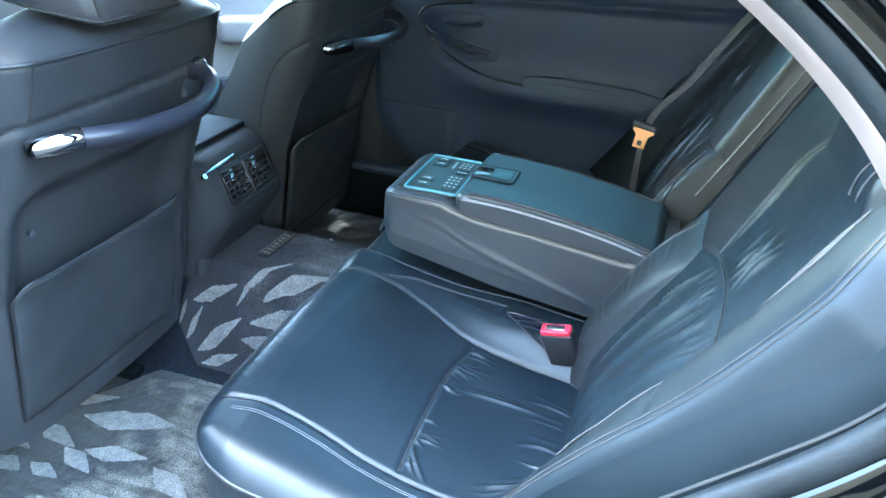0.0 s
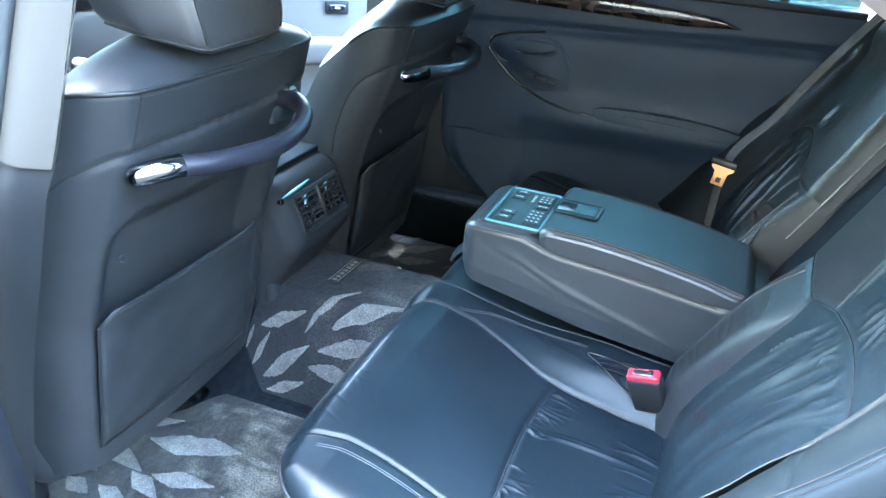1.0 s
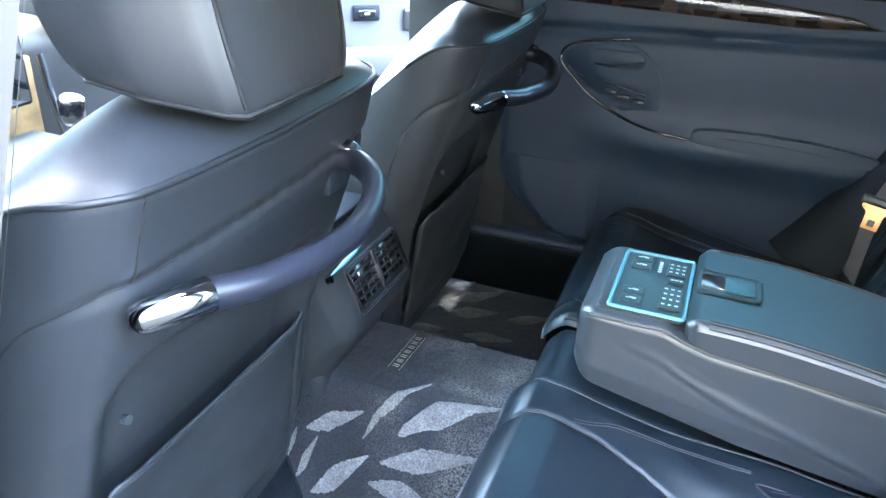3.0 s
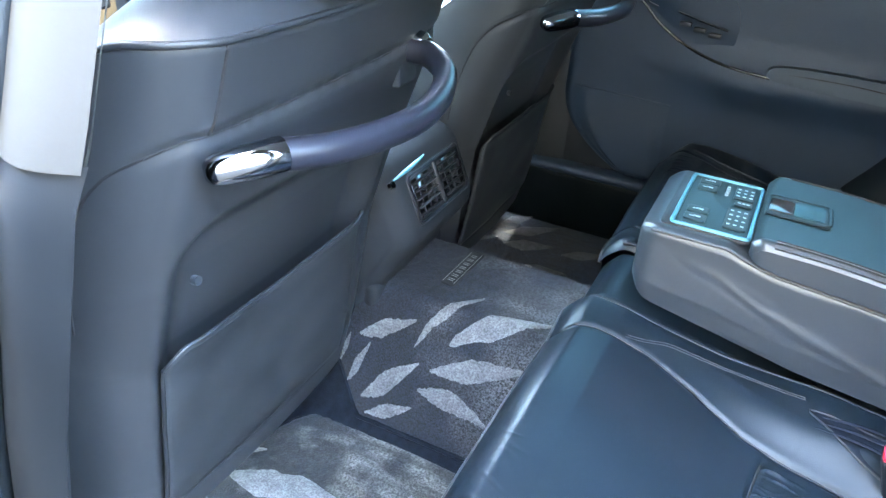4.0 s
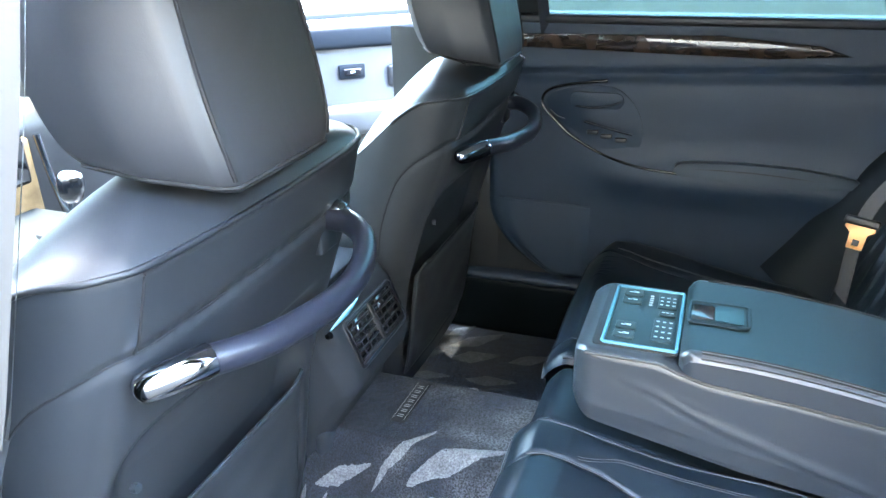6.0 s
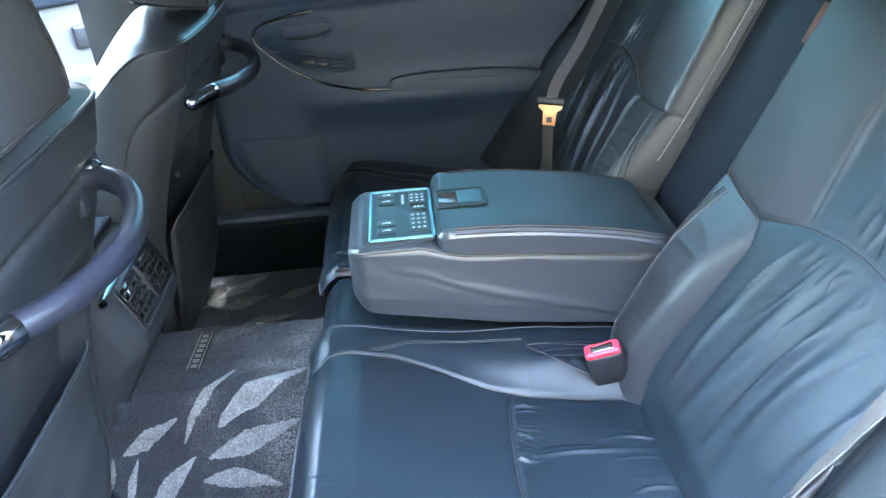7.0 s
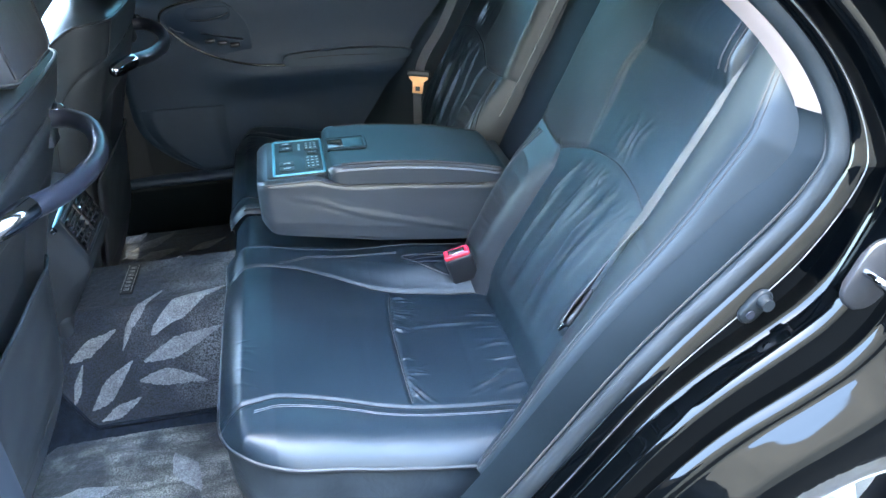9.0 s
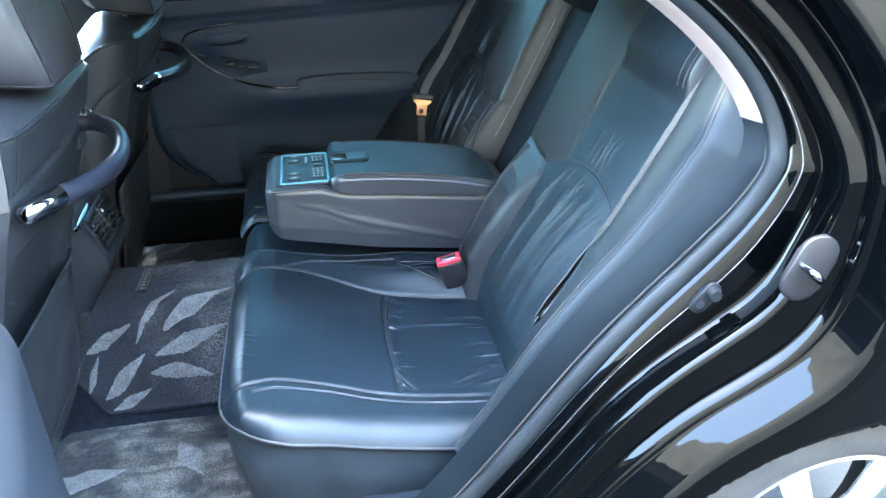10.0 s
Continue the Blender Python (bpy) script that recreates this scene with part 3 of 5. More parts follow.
def crease_set(seed, n, a0, a1, b0, b1, width, amp):
    """Random soft creases, each from a place between a0 and a1 to one between b0 and b1."""
    rnd = random.Random(seed)
    out = []
    for k in range(n):
        f = (k + rnd.uniform(0.2, 0.8)) / n
        p = (lerp(a0[0], a1[0], f) + rnd.uniform(-0.008, 0.008), lerp(a0[1], a1[1], f) + rnd.uniform(-0.004, 0.004))
        q = (lerp(b0[0], b1[0], f) + rnd.uniform(-0.015, 0.015), lerp(b0[1], b1[1], f) + rnd.uniform(-0.008, 0.008))
        out.append((p, q, width * rnd.uniform(0.6, 1.5), amp * rnd.uniform(0.4, 1.3), rnd.uniform(-0.012, 0.012)))
    return out


def crease_height(rows, a, b):
    h = 0.0
    for (pa, pb), (qa, qb), wd, amp, bow in rows:
        da, db = qa - pa, qb - pb
        n2 = da * da + db * db
        t = ((a - pa) * da + (b - pb) * db) / n2
        if -0.1 < t < 1.1:
            d = ((a - pa) * db - (b - pb) * da) / math.sqrt(n2) + bow * math.sin(math.pi * t)
            if abs(d) < 3 * wd:
                h += amp * math.exp(-(d / wd) ** 2) * max(0.0, math.sin(math.pi * (t * 0.85 + 0.075))) ** 2
    return h


GATHERS = crease_set(2, 9, (0.165, -0.560), (0.168, -0.465), (0.205, -0.572), (0.215, -0.455), 0.0021, 0.0024) + crease_set(12, 15, (0.168, -0.375), (0.173, -0.255), (0.212, -0.380), (0.240, -0.245), 0.0021, 0.0032)
GATHERS += [((0.165, -0.372), (0.39, -0.346), 0.0042, 0.0042, 0.010), ((0.185, -0.362), (0.33, -0.338), 0.0034, 0.0022, 0.008), ((0.165, -0.475), (0.235, -0.575), 0.0034, 0.0040, -0.006), ((0.17, -0.50), (0.215, -0.572), 0.0026, 0.0024, -0.003)]
GATHERS += crease_set(44, 4, (0.27, -0.555), (0.30, -0.50), (0.35, -0.49), (0.40, -0.46), 0.0032, 0.0022) + crease_set(47, 8, (0.31, -0.28), (0.33, -0.55), (0.40, -0.30), (0.41, -0.53), 0.0026, 0.0026)
SEAT_FINE = crease_set(51, 6, (-0.095, -0.52), (-0.095, -0.40), (-0.055, -0.545), (-0.060, -0.415), 0.0026, 0.0008) + crease_set(6, 6, (-0.06, -0.50), (0.13, -0.50), (-0.03, -0.24), (0.15, -0.26), 0.012, 0.0006)


def cushion_z(x, y):
    z = table([(-0.13, 0.592), (-0.08, 0.602), (-0.03, 0.596), (0.05, 0.573), (0.12, 0.553), (0.2, 0.535), (0.3, 0.518), (0.45, 0.502)], x)
    so, si = outer_seam(x), inner_seam(x)
    out_t = smoothstep(so + 0.01, so - 0.07, y)
    z += 0.014 * smoothstep(-0.1, 0.15, x) * out_t
    in_t = smoothstep(si - 0.01, si + 0.06, y)
    z += (0.012 + 0.035 * smoothstep(0.0, 0.3, x)) * in_t
    z += 0.012 * math.sin(math.pi * max(0, min(1, (y - so) / (si - so)))) * (1 - in_t) * (1 - out_t)
    z -= 0.004 * groove(y - so, 0.0045) + 0.004 * groove(y - si, 0.0045)
    xc = 0.178 + 0.02 * ((y + 0.4) / 0.2) ** 2 * (1 if y > -0.4 else 0.3)
    mask = smoothstep(so, so + 0.025, y) * smoothstep(si, si - 0.025, y)
    if mask > 0:
        z -= 0.004 * groove(x - xc, 0.0045) * mask
        z -= 0.002 * smoothstep(xc, xc + 0.03, x) * mask
        # gathers behind the cross seam
        if x > xc - 0.003:
            z += crease_height(GATHERS, x, y) * mask * smoothstep(xc - 0.002, xc + 0.008, x)
        z += crease_height(SEAT_FINE, x, y) * mask
    z += 0.003 * noise.noise((x * 9, y * 9, 3.1))
    return z


def cushion_plan(u, v):
    x, y = lerp(X0, X1, v), lerp(YI, YO, u)
    r = 0.13
    cx, cy = X0 + r, YO + r
    if x < cx and y < cy:
        a, b = (cx - x) / r, (cy - y) / r
        x, y = cx - r * a * math.sqrt(1 - b * b / 2), cy - r * b * math.sqrt(1 - a * a / 2)
    return x, y


def edge_gap(u, v):
    """Distance to the front and outer rim."""
    return min(v * (X1 - X0), (1 - u) * abs(YI - YO))


def cushion_point(u, v):
    x, y = cushion_plan(u, v)
    e = edge_gap(u, v)
    roll = 0.030 * (1 - min(1, e / 0.055)) ** 2.4
    k = 0.016 * (1 - min(1, u * abs(YI - YO) / 0.02)) ** 2
    return Vector((x, y, cushion_z(x, y) - roll - k))


def bench_side():
    """One side cushion with its rim, skirt and stitches, for the near side."""
    top = part("side_cushion", grid(cushion_point, 400, 210), LEATHER_SMOOTH, seat)
    rim = [cushion_point(0, 0.002)] + [cushion_point(u, 0) for u in (k / 60 for k in range(1, 61))] + [cushion_point(1, v) for v in (k / 50 for k in range(1, 51))]
    part("rim_piping", tube([p + Vector((0, 0, -0.003)) for p in rim], 0.0034, 8), PIPING, top)

    def skirt(u, v):
        f = u * (len(rim) - 1)
        i = min(int(f), len(rim) - 2)
        p = rim[i].lerp(rim[i + 1], f - i)
        c = Vector((0.15, -0.45, p.z))
        inwards = (c - p).normalized()
        return p + inwards * (0.006 + 0.05 * v * v + 0.006 * math.sin(v * math.pi) * -1) + Vector((0, 0, -0.006 - (p.z - 0.30) * v))

    part("skirt", grid(skirt, 110, 16), SKIRT, top)
    part("inner_piping", tube([cushion_point(0.012, v) + Vector((0, 0, 0.001)) for v in (k / 50 for k in range(3, 50))], 0.0030, 8), PIPING, top)
    part("seam_ridge", tube([(x, inner_seam(x), cushion_z(x, inner_seam(x)) + 0.002) for x in (lerp(-0.085, 0.39, k / 50) for k in range(51))], 0.0010, 6), PIPING, top)
    part("seam_ridge", tube([(x, outer_seam(x), cushion_z(x, outer_seam(x)) + 0.002) for x in (lerp(-0.085, 0.36, k / 50) for k in range(51))], 0.0006, 6), PIPING, top)
    cross = [(0.178 + 0.02 * ((y + 0.4) / 0.2) ** 2 * (1 if y > -0.4 else 0.3), y) for y in (lerp(-0.565, -0.245, k / 50) for k in range(51))]
    part("cross_seam", tube([(x, y, cushion_z(x, y) + 0.0004) for x, y in cross if outer_seam(x) + 0.01 < y < inner_seam(x) - 0.01], 0.0014, 6), SEAM, top)
    for f, lo, hi, off in ((outer_seam, -0.06, 0.36, -0.022), (lambda x: -0.155 + 0.02 * smoothstep(-0.02, 0.05, x), -0.015, 0.225, 0.004)):
        for s in (0, 0.0045):
            pts = [(x, f(x) + off + math.copysign(s, off)) for x in (lerp(lo, hi, k / 50) for k in range(51))]
            part("stitching", tube([(x, y, cushion_z(x, y) + (0.0002 if off > 0 else 0.0006)) for x, y in pts], 0.0005, 5), PIPING if off > 0 else THREAD, top)
    return top


near_side = bench_side()


def mirror(ob, name=None):
    """The same part on the other side of the car's middle."""
    other = ob.copy()
    other.data = ob.data.copy()
    for v in other.data.vertices:
        v.co.y = -v.co.y
    other.data.flip_normals()
    scene.collection.objects.link(other)
    for child in ob.children:
        c = mirror(child)
        c.parent = other
    return other


mirror(near_side)
for o in MIRRORED:
    mirror(o).parent = bp2


def centre_point(u, v):
    x, y = lerp(X0 + 0.012, X1, v), lerp(-0.087, 0.087, u)
    e = v * (X1 - X0)
    e2 = min(u, 1 - u) * 0.174
    z = table([(-0.13, 0.592), (-0.08, 0.602), (-0.03, 0.59), (0.05, 0.575), (0.2, 0.55), (0.45, 0.53)], x)
    return Vector((x, y, z - 0.034 * (1 - min(1, e / 0.05)) ** 2 - 0.014 * (1 - min(1, e2 / 0.02)) ** 2))


mid_c = part("centre_cushion", grid(centre_point, 30, 60), LEATHER_SMOOTH, seat)
part("centre_skirt", grid(lambda u, v: centre_point(u, 0) + Vector((0.006 + 0.05 * v * v, 0, -(centre_point(u, 0).z - 0.30) * v)), 20, 12), LEATHER, mid_c)


def back(w, y, h=0.0):
    """A point on the bench's backrest: w up its slope, h proud of it."""
    return Vector((0.385 + 0.44 * w - 0.90 * h, y, 0.50 + 0.90 * w + 0.44 * h))


def arch_w(y):
    """The seam that arches over the lower insert."""
    return eased([(-0.70, 0.30), (-0.625, 0.345), (-0.60, 0.367), (-0.57, 0.383), (-0.541, 0.394), (-0.50, 0.402), (-0.455, 0.405), (-0.41, 0.401), (-0.353, 0.390), (-0.31, 0.374), (-0.262, 0.353), (-0.2, 0.358), (-0.11, 0.372)], y, 0.012)


def bolster_seam(w):
    return table([(-0.03, -0.24), (0.06, -0.25), (0.14, -0.258), (0.185, -0.267), (0.277, -0.275), (0.32, -0.280), (0.345, -0.270), (0.36, -0.255)], w)


def shoulder_seam(w):
    return eased([(0.38, -0.353), (0.392, -0.351), (0.462, -0.338), (0.528, -0.330), (0.555, -0.334), (0.575, -0.345), (0.593, -0.362), (0.62, -0.365)], w, 0.012)


INSERT_FOLDS = crease_set(3, 5, (0.08, -0.29), (0.10, -0.57), (0.388, -0.35), (0.37, -0.63), 0.0105, 0.0085)
INSERT_FINE = crease_set(15, 6, (0.26, -0.29), (0.20, -0.56), (0.392, -0.34), (0.37, -0.62), 0.0036, 0.0036) + crease_set(19, 9, (0.35, -0.36), (0.34, -0.60), (0.398, -0.37), (0.375, -0.62), 0.0028, 0.0028)
UPPER_FINE = crease_set(5, 5, (0.412, -0.40), (0.412, -0.50), (0.475, -0.395), (0.485, -0.495), 0.0042, 0.0034)
BOLSTER_FINE = crease_set(9, 8, (0.03, -0.13), (0.32, -0.13), (0.05, -0.25), (0.30, -0.26), 0.0055, 0.0016)


def back_height(w, y):
    h = 0.020
    if y > -0.145:   # roll into the recess
        h -= 0.055 * (1 - min(1, (-0.108 - y) / 0.037)) ** 2.2
    if y < -0.60:
        h -= 0.05 * min(1, (-0.60 - y) / 0.03) ** 2
    aw, bs, ss = arch_w(y), bolster_seam(w), shoulder_seam(w)
    low = smoothstep(aw + 0.003, aw - 0.014, w)
    # puffed inner bolster
    t = (y - bs) / (-0.108 - bs)
    if t > -0.05:
        tt = max(0.0, min(1.0, t))
        dome = (1 - (1 - min(1, tt / 0.32)) ** 2.4) * (1 - 0.55 * max(0, (tt - 0.6) / 0.4) ** 2)
        h += (1 - (1 - max(0.0, min(1.0, (aw - w) / 0.13))) ** 2) * dome * eased([(-0.03, 0.02), (0.08, 0.034), (0.2, 0.030), (0.30, 0.020), (0.4, 0.012)], w, 0.03)
        h += crease_height(BOLSTER_FINE, w, y) * low * smoothstep(0.05, 0.2, t)
    # lower insert with folds that rise and lean outwards
    ins = low * smoothstep(bs + 0.001, bs - 0.010, y)
    if ins > 0:
        h += ins * 0.010 * math.sin(math.pi * max(0.0, min(1.0, w / aw))) ** 1.2
        h += ins * smoothstep(0.03, 0.12, w) * (crease_height(INSERT_FOLDS, w, y) + crease_height(INSERT_FINE, w, y))
    # upper insert, set in a little, and its creases over the arch
    up = smoothstep(aw - 0.002, aw + 0.012, w)
    ui = up * smoothstep(ss + 0.001, ss - 0.012, y)
    if ui > 0:
        h += ui * (-0.0006 + crease_height(UPPER_FINE, w, y) - 0.006 * bump1(w, 0.50, 0.07))
    h += 0.003 * up * (1 - ui) * math.sin(math.pi * max(0, min(1, (y - ss) / (-0.108 - ss))))
    # pillow on the upper insert
    pl = smoothstep(0.572, 0.628, w - 0.004 * math.sin((y + 0.47) * 9)) * smoothstep(-0.345, -0.372, y) * smoothstep(-0.618, -0.594, y)
    h += pl * (0.018 - 0.10 * max(0.0, w - 0.64))
    # seams
    h -= 0.0014 * groove(w - aw, 0.0045) * smoothstep(-0.108, -0.12, y)
    h -= 0.0036 * groove(y - bs, 0.0050) * smoothstep(0.37, 0.35, w)
    h -= 0.0018 * groove(y - ss, 0.0026) * up * smoothstep(0.64, 0.60, w)
    h -= 0.016 * smoothstep(0.09, 0.0, w)
    h += 0.0016 * noise.noise((w * 12, y * 12, 7.7))
    return h


def bench_back():
    ob = part("side_backrest", grid(lambda u, v: back(lerp(-0.03, 0.86, v), lerp(-0.104, -0.632, u), back_height(lerp(-0.03, 0.86, v), lerp(-0.104, -0.632, u))), 190, 280), LEATHER, seat)
    # smooth grainless panels at the bolster and shoulder, soft leather between them
    ob.data.materials.append(SHOULDER)
    for f in ob.data.polygons:
        u, v = (f.index % 190 + 0.5) / 190, (f.index // 190 + 0.5) / 280
        w, y = lerp(-0.03, 0.86, v), lerp(-0.104, -0.632, u)
        f.material_index = 1 if y > (bolster_seam(w) if w < arch_w(y) else shoulder_seam(w)) else 0
    solid(ob, 0.03)
    for s in (0, 0.007, 0.016):
        pts = []
        for k in range(41):
            w = lerp(0.03, 0.352, k / 40)
            y = table([(0.03, -0.128), (0.1, -0.122), (0.234, -0.128), (0.30, -0.142), (0.36, -0.160)], w) - s
            pts.append(back(w, y, back_height(w, y) + 0.0004))
        part("stitching", tube(pts, 0.0012, 5), SEAM if s < 0.01 else THREAD, ob)
    arch = [back(arch_w(y), y, back_height(arch_w(y), y) + 0.0006) for y in (lerp(-0.125, -0.60, k / 80) for k in range(81))]
    part("stitching", tube(arch, 0.0011, 5), SEAM, ob)
    hem = [back(w, -0.108, back_height(w, -0.110) + 0.001) for w in (lerp(0.36, 0.8, k / 40) for k in range(41))]
    part("edge_piping", tube(hem, 0.0016, 5), PIPING, ob)
    # outer bolster beside the doorway
    hs = [(-0.05, 0.15), (0.09, 0.125), (0.19, 0.118), (0.30, 0.095), (0.40, 0.066), (0.50, 0.050), (0.65, 0.036), (0.8, 0.03)]
    ho = [(-0.05, 0.10), (0.10, 0.085), (0.17, 0.078), (0.30, 0.045), (0.40, 0.012), (0.47, -0.012), (0.55, -0.026), (0.65, -0.02), (0.8, -0.03)]

    def bolster(u, v):
        w = lerp(-0.02, 0.74, v)
        k = lean(0.5 + 0.9 * w)
        a, b = eased(hs, w, 0.05), eased(ho, w, 0.05)
        r1, r2 = table([(0.0, 0.30), (0.25, 0.42), (0.45, 0.66), (0.8, 0.75)], w), table([(0.0, 0.72), (0.25, 0.82), (0.45, 1.0), (0.8, 1.05)], w)
        pts = [back(w, -0.600, -0.012), back(w, -0.612, 0.012), back(w, -0.634 + 0.3 * k, lerp(0.012, a, r1)), back(w, -0.672 + 0.6 * k, lerp(0.012, a, r2)),
               back(w, -0.722 + k, a), back(w, -0.744 + k, lerp(a, b, 0.5) + 0.006), back(w, -0.757 + k, b), back(w, -0.752 + k, b - 0.03)]
        m = len(pts) - 1
        f = u * m
        i = min(int(f), m - 1)
        t = f - i
        g = lambda q: pts[max(0, min(m, q))]
        p0, p1, p2, p3 = g(i - 1), g(i), g(i + 1), g(i + 2)
        p = 0.5 * (2 * p1 + (p2 - p0) * t + (2 * p0 - 5 * p1 + 4 * p2 - p3) * t * t + (3 * p1 - p0 - 3 * p2 + p3) * t ** 3)
        n = 0.0006 * (groove(u - 0.560, 0.006) + groove(u - 0.590, 0.006))
        n += 0.0030 * groove(v - 0.515 + 0.05 * (u - 0.3), 0.006) * smoothstep(0.56, 0.54, u)
        soft = 0.0012 * noise.noise((p.x * 14, p.z * 14, 2.2))
        return p + Vector((n + soft, n * 0.5, -n * 0.4))

    bo = part("outer_bolster", grid(bolster, 140, 150), BOLSTER, seat)
    for u in (0.560, 0.590):
        part("seam", tube([bolster(u, k / 80) for k in range(81)], 0.0011, 6), SEAM, bo)
    rnd = random.Random(21)
    bm = bmesh.new()
    for k in range(26):
        v = rnd.choice((0.16, 0.24, 0.33, 0.40)) + rnd.uniform(-0.03, 0.03)
        u = 0.80 + rnd.uniform(-0.025, 0.02)
        a, b, c = bolster(u, v), bolster(u, v + rnd.uniform(0.002, 0.008)), bolster(u + rnd.uniform(0.002, 0.006), v + 0.002)
        lift = Vector((-0.0004, -0.0006, 0.0003))
        bm.faces.new([bm.verts.new(q + lift) for q in (a, b, c)])
    tagged(part("scuffs", bm, PALE_THREAD, bo), "small pale scuff marks", kind="stuff")
    # hooped edge of the pillow beside the bolster
    for s in (0.0, 0.010):
        part("pillow_piping", tube([back(w, -0.607 + s, back_height(w, -0.600) + 0.012 + s * 0.5) for w in (lerp(0.60, 0.82, k / 30) for k in range(31))], 0.0016, 6), PIPING, ob)
    return ob, bo


for ob in bench_back():
    mirror(ob)
# recess behind the folded armrest, with its pale cord and a small woven label
part("armrest_recess", grid(lambda u, v: back(lerp(-0.05, 0.84, v), lerp(-0.125, 0.125, u), -0.034 + 0.004 * math.sin(math.pi * u) + 0.002 * noise.noise((u * 3, v * 9, 1.0))), 24, 70), RECESS, seat)
rl = [back(w, table([(0.14, 0.150), (0.21, 0.135), (0.30, 0.112), (0.40, 0.102), (0.65, 0.100)], w), -0.006) for w in (lerp(0.14, 0.62, k / 30) for k in range(31))]
part("recess_cord", tube(rl, 0.0014, 6), PALE_THREAD, seat, "thin pale cord edging the armrest recess")
part("woven_label", ribbon([back(0.565, -0.075, -0.024), back(0.625, -0.073, -0.024)], 0.036, 0.002, (0, 1, 0)), BRICKISH, seat, "small reddish brown woven label")
part("top_roll", box((-0.05, -0.10, 0.0), (0.03, 0.11, 0.10), 0.035, 4, m=Matrix.Translation(back(0.645, 0.0, -0.02))), RECESS, seat, "dark padded top of the armrest recess")

# ---- doorway fittings ----
sw = thing("door_switch", "grey rubber-capped courtesy light switch on the jamb", "door switch")
swm = pose(0.578, -0.806, 0.826, 90, 0, 0) @ pose(0, 0, 0, 0, 0, 50) @ Matrix.Scale(0.82, 4)
part("base", slab(rounded(0.062, 0.030, 0.014), 2, -0.002, 0.008, 0.003), RUBBER, sw).matrix_local = swm
part("plunger", tube([(0.014, 0, 0.006), (0.014, 0, 0.022)], [0.0125, 0.010], 16), RUBBER, sw).matrix_local = swm
part("screw", tube([(-0.014, 0, 0.006), (-0.014, 0, 0.010)], 0.007, 14), GUNMETAL, sw).matrix_local = swm
st = thing("door_striker", "steel door striker loop on an oval black pad", "door striker")
stm = pose(0.690, -0.849, 0.882, 90, 0, 0) @ pose(0, 0, 0, 0, 0, 68)
part("pad", slab(rounded(0.095, 0.058, 0.027, 8), 2, 0.0, 0.009, 0.003), PLASTIC_DARK, st).matrix_local = stm
lp = spline([(-0.004, -0.006, 0.006), (-0.006, -0.006, 0.024), (-0.002, 0.004, 0.032), (0.002, 0.014, 0.030), (0.002, 0.016, 0.006)], 24)
part("loop", tube(lp, 0.0052, 12), CHROME, st).matrix_local = stm

# ---- centre armrest ----
arm = thing("armrest_unit", "folded-down leather rear armrest with a control panel", "armrest")


def arm_top(x):
    return table([(-0.05, 0.752), (0.08, 0.752), (0.105, 0.742), (0.14, 0.732), (0.25, 0.722), (0.42, 0.703)], x)


def arm_bottom(x):
    return table([(-0.05, 0.645), (0.0, 0.628), (0.2, 0.588), (0.42, 0.562)], x)


def arm_skin(u, v):
    x = lerp(-0.036, 0.50, v)
    nose = 0.018 * (1 - min(1, v / 0.05)) ** 2
    t, b = arm_top(x) - nose * 0.6, arm_bottom(x) + nose
    w = 0.113 - nose
    r = 0.010
    outline = [(-w + 0.004, b + 0.006), (-w - 0.002, lerp(b, t, 0.3)), (-w - 0.001, lerp(b, t, 0.65)), (-w, t - r), (-w + r * 0.3, t - r * 0.3), (-w + r, t), (0, t), (w - r, t), (w - r * 0.3, t - r * 0.3), (w, t - r), (w + 0.002, lerp(b, t, 0.5)), (w - 0.004, b + 0.006)]
    q = u * len(outline)
    i = int(q) % len(outline)
    a, c = outline[i], outline[(i + 1) % len(outline)]
    yy, zz = lerp(a[0], c[0], q % 1), lerp(a[1], c[1], q % 1)
    if b + 0.01 < zz < t - 0.012:
        f = (zz - b) / (t - b)
        soft = 0.0008 * math.sin(7 * f + 5 * v) + 0.0014 * noise.noise((x * 9, zz * 14, 4.0)) + 0.0030 * bump1(f, 0.80 - 0.75 * v, 0.06) * smoothstep(0.05, 0.3, v)
        yy += math.copysign(soft, yy)
    return Vector((x, yy, zz))


bm = grid(arm_skin, 144, 100, True)
bm.faces.new([v for v in bm.verts if abs(v.co.x + 0.036) < 1e-6])
part("body", bm, ARMSIDE, arm)


def lid_point(u, v):
    x, y = lerp(0.104, 0.475, v), lerp(-0.120, 0.120, u)
    e = min(u, 1 - u) * 0.240
    f = min(v * 0.371, (1 - v) * 0.371)
    r = 0.022 if v < 0.5 else 0.035
    if e < r and f < r:   # rounded corners
        a, b = 1 - f / r, 1 - e / r
        x = 0.104 + r - r * a * math.sqrt(1 - b * b / 2) if v < 0.5 else 0.475 - r + r * a * math.sqrt(1 - b * b / 2)
        y = math.copysign(0.120 - r + r * b * math.sqrt(1 - a * a / 2), y)
    z = eased([(0.1, 0.774), (0.2, 0.772), (0.3, 0.761), (0.40, 0.744), (0.475, 0.722)], x, 0.04)
    return Vector((x, y, z - 0.011 * (1 - min(1, e / 0.012)) ** 2 - 0.012 * (1 - min(1, f / 0.016)) ** 2))


